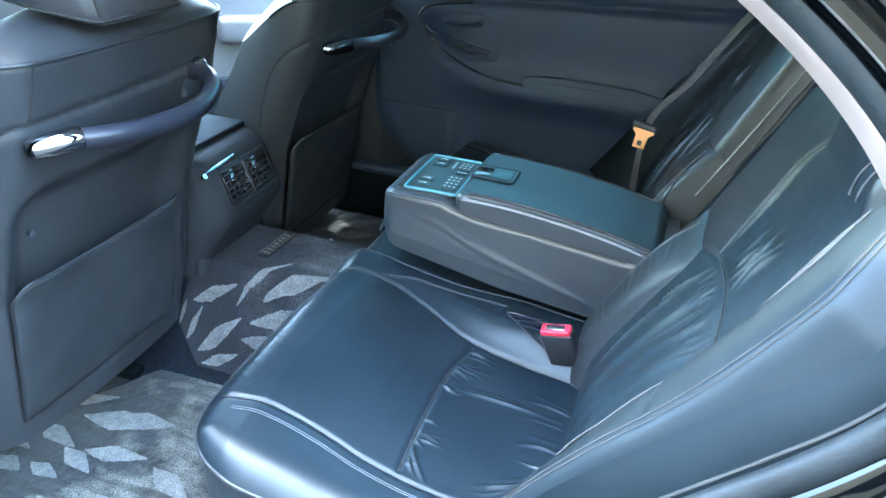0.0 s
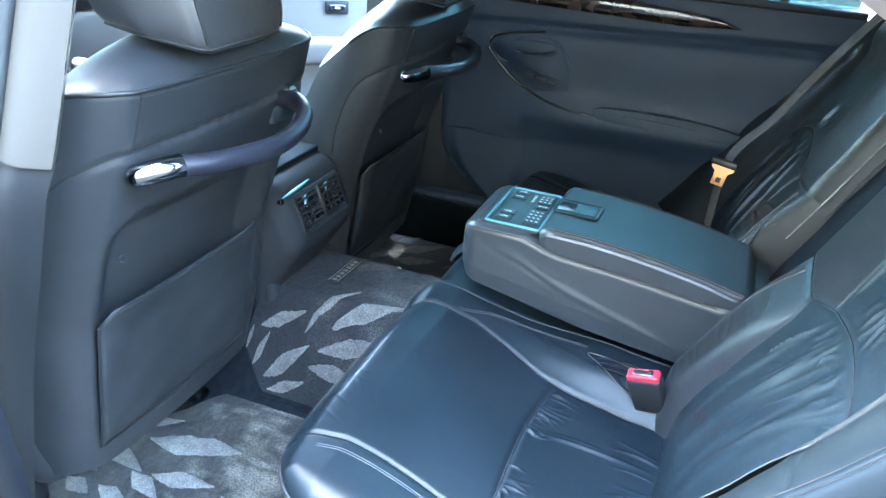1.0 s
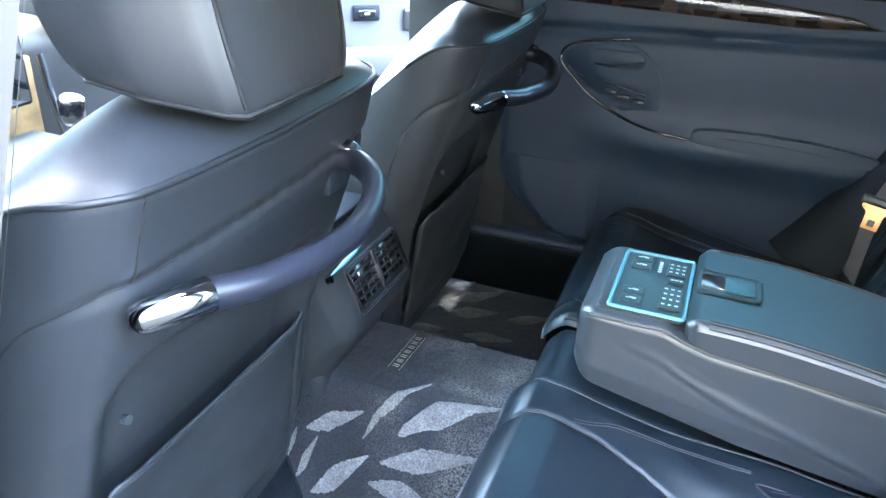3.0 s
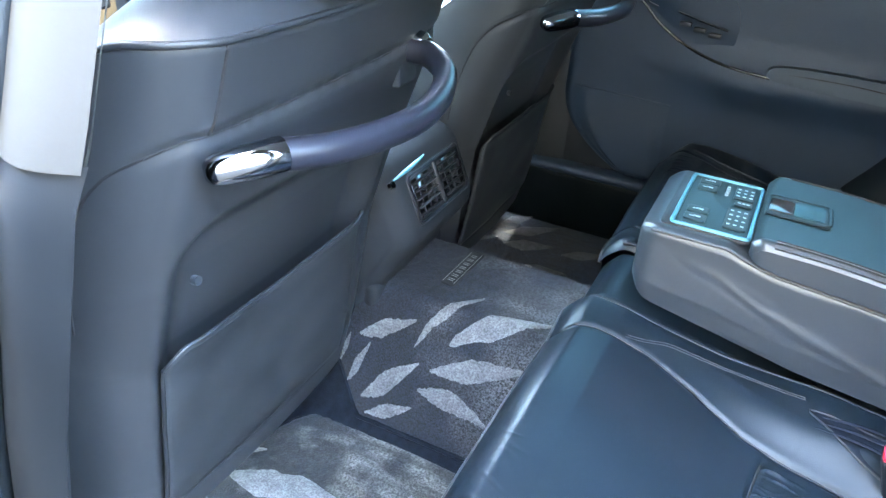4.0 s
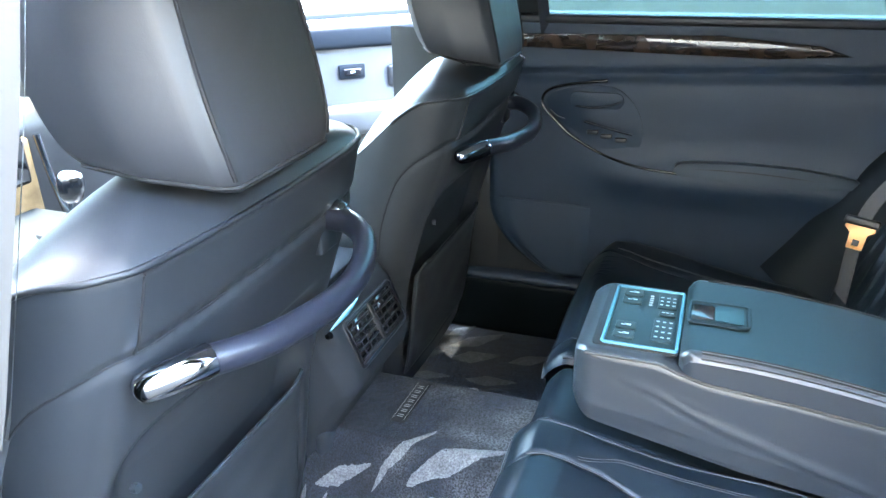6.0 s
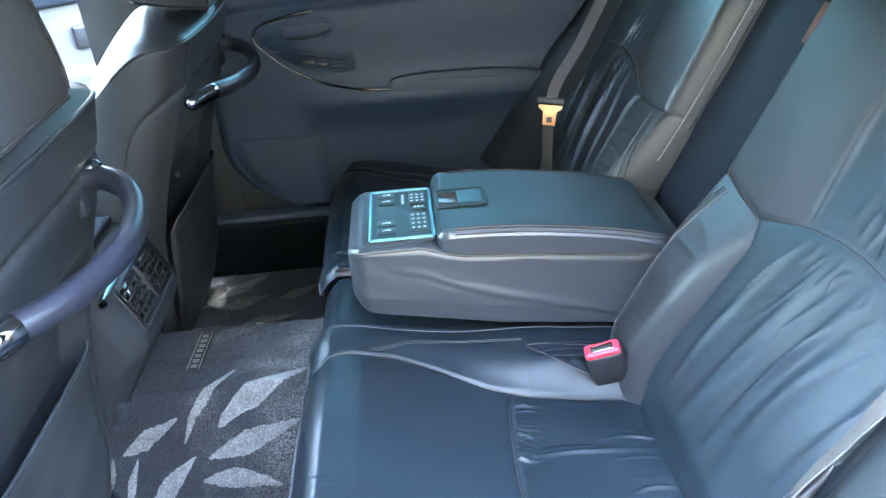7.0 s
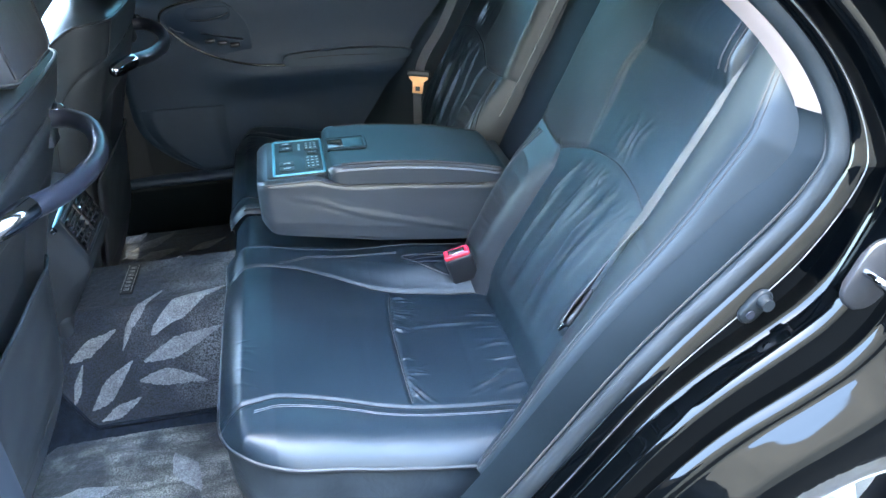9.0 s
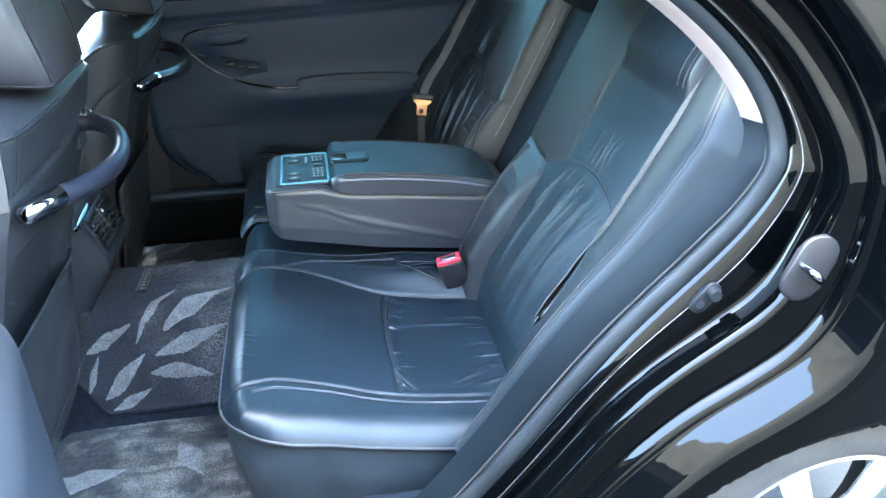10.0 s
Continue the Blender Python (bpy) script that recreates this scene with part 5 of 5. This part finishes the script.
# ---- floor and mats ----
def tunnel_z(y):
    return table([(-0.30, 0.262), (-0.235, 0.270), (-0.20, 0.300), (-0.16, 0.39), (-0.125, 0.465), (-0.09, 0.497), (0.09, 0.497), (0.125, 0.465), (0.16, 0.39), (0.20, 0.300), (0.235, 0.27), (0.3, 0.262)], y)


part("tunnel", grid(lambda u, v: (lerp(-1.3, 0.0, v), lerp(-0.30, 0.30, u), tunnel_z(lerp(-0.30, 0.30, u)) - 0.006), 60, 4), CARPET, car)


def mat_x(y):
    """Front end of the middle mat."""
    return table([(-0.21, -0.415), (-0.165, -0.49), (-0.12, -0.475), (0.0, -0.44), (0.12, -0.44)], y)


def tunnel_mat(u, v):
    y = lerp(0.118, -0.208, u)
    x = lerp(mat_x(y), -0.07, v)
    return Vector((x, y, tunnel_z(y) + 0.008 + 0.0016 * noise.noise((x * 90, y * 90, 0))))


def leaf(parent, a, b, width, height, side=0.0, material=None, name="leaf_motif"):
    """One raised leaf of the pile between two places of the floor; height(x, y) gives the carpet under it."""
    a, b = Vector(a), Vector(b)
    d = b - a
    across = Vector((-d.y, d.x)).normalized()
    bm = bmesh.new()
    n, rows = 34, []
    for k in range(n + 1):
        t = k / n
        w = width * 1.12 * min(t / 0.40, (1 - t) / 0.60) ** 0.82 + 0.0008
        c = a + d * t + across * (side * math.sin(math.pi * t))
        row = []
        for q in (-1, -0.5, 0, 0.5, 1):
            e = q * w * 0.5 + (random.uniform(-1, 1) * 0.0007 if abs(q) == 1 else 0)
            p = c + across * e
            row.append(bm.verts.new((p.x, p.y, height(p.x, p.y) + (0.0005 if abs(q) == 1 else 0.0032 + random.uniform(-1, 1) * 0.0004))))
        rows.append(row)
    for p, q in zip(rows, rows[1:]):
        for k in range(4):
            bm.faces.new((p[k], p[k + 1], q[k + 1], q[k]))
    return part(name, bm, material or PILE_LIGHT, parent)


cm = thing("centre_floor_mat", "dark navy carpet mat with pale leaf pattern over the tunnel", "floor mat", "floor mats")
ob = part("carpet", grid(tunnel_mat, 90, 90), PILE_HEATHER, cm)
solid(ob, 0.007)
edge = [tunnel_mat(0, v / 30) for v in range(30, -1, -1)] + [tunnel_mat(u / 40, 0) for u in range(1, 41)] + [tunnel_mat(1, v / 30) for v in range(1, 31)]
part("bound_edge", tube([p + Vector((0, 0, -0.002)) for p in edge], 0.0045, 7), CARPET, ob)
on_tunnel = lambda x, y: tunnel_z(y) + 0.0085
for a, b, w, sd in (((-0.453, -0.148), (-0.356, -0.125), 0.022, 0), ((-0.349, -0.144), (-0.267, -0.051), 0.028, 0), ((-0.290, -0.134), (-0.135, -0.063), 0.060, 0.004),
                    ((-0.456, -0.184), (-0.429, -0.152), 0.020, 0), ((-0.424, -0.191), (-0.333, -0.154), 0.030, 0), ((-0.312, -0.156), (-0.150, -0.134), 0.028, 0),
                    ((-0.409, -0.202), (-0.327, -0.186), 0.018, 0), ((-0.325, -0.172), (-0.193, -0.180), 0.024, 0.004), ((-0.470, -0.150), (-0.478, -0.172), 0.014, 0),
                    ((-0.262, 0.112), (-0.236, 0.085), 0.014, 0)):
    leaf(ob, a, b, w * 0.56, on_tunnel, sd)
# woven name tag: dark patch with pale bars for its lettering
tag_m = pose(-0.340, 0.016, tunnel_z(0) + 0.0105, 0, 0, 88)
tagp = part("woven_tag", slab(rounded(0.122, 0.026, 0.003), 2, -0.002, 0.0015, 0.0006), SEAM, cm, "small black woven tag")
tagp.matrix_local = tag_m
bm = bmesh.new()
for sx, sy, w, h in ((0, 0.0105, 0.112, 0.0007), (0, -0.0105, 0.112, 0.0007)):
    box((sx - w / 2, sy - h / 2, 0.001), (sx + w / 2, sy + h / 2, 0.0022), 0.0, bm=bm)
for k in range(7):
    for off in (0.0, 0.0052):
        box((-0.049 + k * 0.0150 + off, -0.0055, 0.001), (-0.049 + k * 0.0150 + off + 0.0013, 0.0055, 0.0022), 0.0, bm=bm)
part("tag_bars", bm, BRASSY, tagp)

nm = thing("floor_mat", "worn grey carpet mat with leaf pattern behind the passenger seat", "floor mat", "floor mats")
nout = spline([(-0.64, -0.64, 0), (-0.62, -0.50, 0), (-0.585, -0.36, 0), (-0.545, -0.285, 0), (-0.520, -0.232, 0), (-0.492, -0.203, 0), (-0.45, -0.195, 0), (-0.40, -0.200, 0), (-0.30, -0.211, 0), (-0.09, -0.222, 0), (-0.05, -0.24, 0), (-0.05, -0.66, 0), (-0.09, -0.69, 0), (-0.58, -0.69, 0)], 130, True)


MAT_FOLDS = [((-0.42, -0.245), (-0.17, -0.375), 0.007, 0.0055, 0.012), ((-0.45, -0.300), (-0.19, -0.395), 0.006, 0.0045, 0.010), ((-0.42, -0.335), (-0.18, -0.420), 0.006, 0.0050, 0.008), ((-0.40, -0.40), (-0.16, -0.455), 0.007, 0.0045, 0.006)]


def mat_top(x, y):
    z = 0.276 + 0.003 * noise.noise((x * 7, y * 7, 2.0)) + 0.0016 * noise.noise((x * 90, y * 90, 5.0))
    for (ax, ay), (bx, by), hgt in (((-0.47, -0.24), (-0.25, -0.34), 0.006), ((-0.48, -0.30), (-0.20, -0.33), 0.004)):
        t = max(0, min(1, ((x - ax) * (bx - ax) + (y - ay) * (by - ay)) / ((bx - ax) ** 2 + (by - ay) ** 2)))
        dx, dy = x - lerp(ax, bx, t), y - lerp(ay, by, t)
        z += hgt * math.exp(-(dx * dx + dy * dy) / 0.0006) * math.sin(math.pi * t)
    return z + crease_height(MAT_FOLDS, x, y)


def shaped_mat(sign, material, parent):
    """A mat inside the outline, its pile uneven, with a rolled edge."""
    c = Vector((-0.32, -0.45, 0))
    pts = [Vector((p.x, p.y, 0)) for p in nout]

    def at(u, v):
        p = pts[round(u * len(pts)) % len(pts)].lerp(c, 1 - v)
        drop = 0.008 * smoothstep(0.965, 1.0, v)
        return Vector((p.x, p.y * sign, mat_top(p.x, p.y) - drop))

    ob = part("carpet", grid(at, len(pts), 90, True), material, parent)
    part("bound_edge", tube([Vector((p.x, p.y * sign, 0.264)) for p in pts], 0.006, 7, True), CARPET, ob)
    return ob


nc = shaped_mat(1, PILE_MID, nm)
on_mat = lambda x, y: mat_top(x, y) + 0.0005
for a, b, w in (((-0.62, -0.385), (-0.518, -0.332), 0.030), ((-0.608, -0.449), (-0.499, -0.481), 0.032), ((-0.545, -0.402), (-0.375, -0.372), 0.046), ((-0.475, -0.480), (-0.355, -0.455), 0.034),
                ((-0.606, -0.549), (-0.545, -0.565), 0.030), ((-0.541, -0.542), (-0.470, -0.555), 0.026), ((-0.513, -0.488), (-0.427, -0.525), 0.030), ((-0.262, -0.300), (-0.205, -0.410), 0.040),
                ((-0.478, -0.372), (-0.360, -0.362), 0.030), ((-0.60, -0.615), (-0.52, -0.64), 0.034), ((-0.47, -0.60), (-0.39, -0.64), 0.03), ((-0.63, -0.50), (-0.57, -0.515), 0.02), ((-0.38, -0.56), (-0.28, -0.60), 0.03), ((-0.33, -0.47), (-0.22, -0.52), 0.035)):
    leaf(nc, a, b, w * 1.12, on_mat)
fm = thing("floor_mat", "dark navy carpet mat with leaf pattern behind the driver's seat", "floor mat", "floor mats")
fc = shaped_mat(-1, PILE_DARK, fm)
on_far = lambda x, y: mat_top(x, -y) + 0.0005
# far leaves use the darkened grey, since little light gets there
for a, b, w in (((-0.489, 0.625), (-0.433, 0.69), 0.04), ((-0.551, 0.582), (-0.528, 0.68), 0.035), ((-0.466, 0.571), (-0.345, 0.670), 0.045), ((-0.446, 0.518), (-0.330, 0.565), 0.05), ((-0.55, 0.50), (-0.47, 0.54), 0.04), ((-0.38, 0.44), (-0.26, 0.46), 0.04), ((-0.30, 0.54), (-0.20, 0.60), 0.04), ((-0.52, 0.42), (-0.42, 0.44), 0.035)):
    leaf(fc, a, b, w, on_far, material=PILE_SHADED)

# ---- far rear door ----
fd = thing("rear_door", "closed rear door with dark vinyl inner panel", "car door", "car doors")


def door_y(x, z):
    y = 0.712 + 0.02 * smoothstep(0.9, 1.1, z)
    y -= 0.028 * bump1(z, 0.735, 0.05) * smoothstep(-0.25, 0.0, x)
    y += 0.012 * bump1(z, 0.966 + 0.04 * (x + 0.1), 0.012)
    return y




def door_front(z):
    """Front edge of the door, swept back in a curve at its foot."""
    return -0.405 + 0.17 * max(0.0, 1 - (z - 0.445) / 0.20) ** 2.2 - 0.03 * smoothstep(0.7, 1.0, z)


def door_sheet(u, v):
    z = lerp(0.445, 1.085, v)
    x = lerp(door_front(z), 0.62, u)
    return Vector((x, door_y(x, z) + 0.012 * (1 - smoothstep(0.0, 0.015, u)) + 0.012 * (1 - smoothstep(0.0, 0.02, v)), z))


part("inner_panel", grid(door_sheet, 110, 90), DOORSKIN, fd)
part("outer_skin", box((-0.46, 0.80, 0.25), (0.62, 0.88, 1.08), 0.02), PAINT, fd)
part("window_sill", box((-0.46, 0.722, 1.075), (0.62, 0.80, 1.095), 0.006), PLASTIC_DARK, fd)
part("pane", box((-0.42, 0.755, 1.09), (0.60, 0.759, 1.40), 0.001, 1, m=pose(0, 0, 0)), GLASS, fd)
part("window_bar", box((0.425, 0.745, 1.09), (0.447, 0.775, 1.40), 0.004), PLASTIC_DARK, fd)
part("window_frame", box((-0.46, 0.70, 1.38), (0.62, 0.78, 1.43), 0.01), PLASTIC_DARK, fd)
part("trim_strip", slab([(-0.42, 1.052), (0.1, 1.058), (0.3, 1.042), (0.36, 1.022), (0.22, 1.014), (-0.42, 1.024)], 1, 0.708, 0.725, 0.004), WOOD, fd, "dark lacquered wood strip")
bez = spline([(0.053, 0, 0.757), (-0.046, 0, 0.765), (-0.128, 0, 0.785), (-0.197, 0, 0.82), (-0.24, 0, 0.857), (-0.272, 0, 0.893), (-0.262, 0, 0.925), (-0.215, 0, 0.941), (-0.125, 0, 0.953)], 60)
part("handle_bezel", tube([(p.x, door_y(p.x, p.z) - 0.003, p.z) for p in bez], 0.0035, 8), GLOSS, fd, "piano black bezel line")
inside = spline([(-0.262, 0, 0.893), (-0.252, 0, 0.92), (-0.20, 0, 0.937), (-0.11, 0, 0.94), (-0.06, 0, 0.90), (-0.04, 0, 0.85), (-0.05, 0, 0.79), (-0.10, 0, 0.79), (-0.16, 0, 0.81), (-0.22, 0, 0.85)], 40, True)
part("handle_plate", slab([(p.x, p.z) for p in inside], 1, 0.7085, 0.716, 0.002, 2), DOORSKIN, fd, "dark handle plate")
part("pull_handle", tube(spline([(-0.19, 0.692, 0.898), (-0.15, 0.684, 0.897), (-0.11, 0.684, 0.905), (-0.09, 0.690, 0.912)], 12), 0.0035, 8, squash=0.7), CHROME, fd, "bright inside door handle")
part("handle_cup", slab([(-0.145 + a, 0.911 + b) for a, b in rounded(0.120, 0.036, 0.016)], 1, 0.6985, 0.7045, 0.002), DOORSKIN, fd)
for k, (x, z) in enumerate(((-0.150, 0.838), (-0.118, 0.830), (-0.085, 0.823))):
    part("window_switch", box((x - 0.013, 0.691, z - 0.005), (x + 0.013, 0.701, z + 0.005), 0.002), DOORGLOSS, fd)
part("switch_rim", tube([(-0.17, 0.694, 0.862), (-0.11, 0.692, 0.848), (-0.06, 0.692, 0.838)], 0.0025, 6), CHROME, fd)
part("switch_rim", tube([(-0.25, 0.699, 0.884), (-0.235, 0.696, 0.872), (-0.215, 0.695, 0.866)], 0.002, 6), CHROME, fd)
# lower panel with a speaker field and a door pocket
part("door_pocket", grid(lambda u, v: (lambda z: (lerp(max(-0.375, door_front(z) + 0.03), -0.146, u), 0.706 - 0.012 * min(1, 8 * u, 8 * (1 - u)) * min(1, 1.2 - v + 0.2), z))(lerp(0.47, 0.652, v)), 30, 20), DOORSKIN, fd)
part("pocket_lip", tube([(-0.372, 0.702, 0.654), (-0.31, 0.697, 0.655), (-0.20, 0.695, 0.653), (-0.146, 0.698, 0.650)], 0.0025, 6), DOORSKIN, fd)
rest = spline([(0.045, 0, 0.757), (0.045, 0, 0.780), (0.10, 0, 0.788), (0.20, 0, 0.790), (0.30, 0, 0.787), (0.40, 0, 0.775), (0.43, 0, 0.757), (0.30, 0, 0.744), (0.20, 0, 0.746), (0.10, 0, 0.750)], 60, True)
ar = part("armrest", slab([(p.x, p.z) for p in rest], 1, 0.682, 0.72, 0.014, 4), ARMPAD, fd, "padded door armrest with stitched ribs")
for k in range(4):
    part("rib", tube(spline([(0.055, 0.6835 + 0.004 * k, 0.772 + 0.0045 * k), (0.20, 0.6815 + 0.004 * k, 0.774 + 0.0045 * k), (0.36, 0.6835 + 0.004 * k, 0.764 + 0.0045 * k)], 16), 0.0011, 5), SEAM, ar)
part("lower_line", tube(spline([(0.053, 0.706, 0.750), (0.20, 0.703, 0.736), (0.34, 0.703, 0.730), (0.46, 0.706, 0.735)], 24), 0.0022, 6), GLOSS, fd)

fp = thing("far_pillar_cover", "dark grey lower pillar and sill trim before the closed door", "pillar trim", kind="structure")
part("pillar_cover", grid(lambda u, v: (lerp(-0.66, -0.385, u), 0.728 - 0.018 * math.sin(math.pi * u), lerp(0.27, 1.06, v)), 14, 20), PILLAR_LOW, fp)
part("pillar_foot", grid(lambda u, v: (lerp(-0.386, -0.14, u), 0.729 + 0.004 * u, lerp(0.30, 0.70, v)), 10, 10), PILLAR_LOW, fp)
part("sill_cover", box((-1.4, 0.70, 0.26), (0.10, 0.745, 0.425), 0.018, 3), COVER, fp)
part("sill_cap", box((-1.4, 0.690, 0.420), (0.10, 0.745, 0.446), 0.012, 3), DOORSKIN, fp)

# ---- near rear door, swung out ----
nd = thing("rear_door", "opened rear door with grey-blue inner trim", "car door", "car doors")
DM = pose(-0.36, -0.84, 0, 0, 0, -72)


def near_panel(u, v):
    x, z = lerp(0.0, 0.90, u), lerp(0.28, 1.06, v)
    y = 0.035 + 0.07 * smoothstep(0.0, 0.16, x) * smoothstep(0.97, 0.86, u) + 0.012 * bump1(z, 0.62, 0.1) - 0.035 * smoothstep(0.95, 1.06, z)
    return DM @ Vector((x, y, z))


part("inner_panel", grid(near_panel, 70, 60), BLUEGREY, nd)
part("outer_skin", box((0.0, -0.07, 0.27), (0.92, 0.02, 1.06), 0.03, 3, m=DM), PAINT, nd)
part("armrest", box((0.22, 0.09, 0.70), (0.76, 0.15, 0.77), 0.025, 4, m=DM), BLUEGREY, nd)
part("speaker_ring", tube([DM @ Vector((0.24 + 0.085 * math.cos(a), 0.122, 0.47 + 0.085 * math.sin(a))) for a in (2 * math.pi * k / 40 for k in range(40))], 0.006, 8, True), CHROME, nd)
part("speaker_grille", tube([DM @ Vector((0.24, 0.108, 0.47)), DM @ Vector((0.24, 0.120, 0.47))], 0.083, 40), PLASTIC, nd)

# ---- near front door ----
nf = thing("front_door", "closed front door with dark inner trim and silver pull", "car door", "car doors")
part("inner_panel", grid(lambda u, v: (lerp(-1.45, -0.50, u), -0.715 - 0.02 * smoothstep(0.6, 1, v) + 0.03 * bump1(v, 0.6, 0.08), lerp(0.33, 1.06, v)), 30, 30), DOORSKIN, nf)
part("outer_skin", box((-1.45, -0.89, 0.25), (-0.47, -0.78, 1.06), 0.03, 3), PAINT, nf)
part("pull_handle", tube(spline([(-1.15, -0.68, 0.93), (-1.05, -0.665, 0.915), (-0.90, -0.66, 0.92), (-0.78, -0.675, 0.95)], 20), 0.010, 8, squash=0.6), SILVER, nf, "satin silver door pull")
part("pane", box((-1.30, -0.765, 1.055), (-0.47, -0.761, 1.36), 0.001, 1), CLEAR, nf)

# ---- far front door, swung out ----
ff = thing("front_door", "opened front door with light grey inner trim", "car door", "car doors")
FM = pose(-1.40, 0.86, 0, 0, 0, 40)
part("inner_panel", box((0.0, -0.03, 0.30), (1.05, 0.0, 1.02), 0.02, 3, m=FM), GREYDOOR, ff)
part("outer_skin", box((0.0, 0.02, 0.27), (1.07, 0.12, 1.04), 0.03, 3, m=FM), PAINT, ff)
part("armrest", box((0.3, -0.09, 0.66), (0.95, -0.03, 0.76), 0.025, 4, m=FM), GREYDOOR, ff)
sp = part("switch_plate", box((0.46, -0.042, 0.835), (0.545, -0.026, 0.880), 0.005, 2, m=FM), BLUEGREY, ff)
part("lock_switch", box((0.475, -0.048, 0.848), (0.530, -0.040, 0.868), 0.003, 2, m=FM), GLOSS, sp)
part("switch_mark", box((0.495, -0.0492, 0.855), (0.510, -0.0478, 0.861), 0.0, 1, m=FM), PRINT, sp)
part("door_pocket", box((0.20, -0.055, 0.36), (0.85, -0.025, 0.54), 0.02, 3, m=FM), BLUEGREY, ff)
part("upper_roll", box((0.05, -0.05, 0.93), (1.0, -0.02, 1.00), 0.014, 3, m=FM), BLUEGREY, ff)
part("pull_cup", box((0.62, -0.046, 0.80), (0.80, -0.026, 0.87), 0.012, 3, m=FM), PLASTIC_DARK, ff)

# ---- front cabin seen past the headrests ----
wheel_thing = thing("steering_wheel", "black leather steering wheel before the driver's seat", "steering wheel")
SM = pose(-1.02, 0.41, 0.90, 0, -66, 0)
ring_pts = [SM @ Vector((0.185 * math.cos(a), 0.185 * math.sin(a), 0)) for a in (2 * math.pi * k / 48 for k in range(48))]
part("rim", tube(ring_pts, 0.015, 10, True, up=(1, 0, 0.4)), LEATHER, wheel_thing)
part("hub", tube([SM @ Vector((0, 0, -0.04)), SM @ Vector((0, 0, 0.012))], [0.05, 0.075], 24), PLASTIC_DARK, wheel_thing)
for a in (0, 180, 270):
    part("spoke", tube([SM @ Vector((0.06 * math.cos(radians(a)), 0.06 * math.sin(radians(a)), 0)), SM @ Vector((0.18 * math.cos(radians(a)), 0.18 * math.sin(radians(a)), 0))], 0.014, 8), GUNMETAL, wheel_thing)
part("column", tube([SM @ Vector((0, 0, -0.03)), SM @ Vector((0, 0, -0.24))], 0.04, 14), PLASTIC_DARK, wheel_thing)
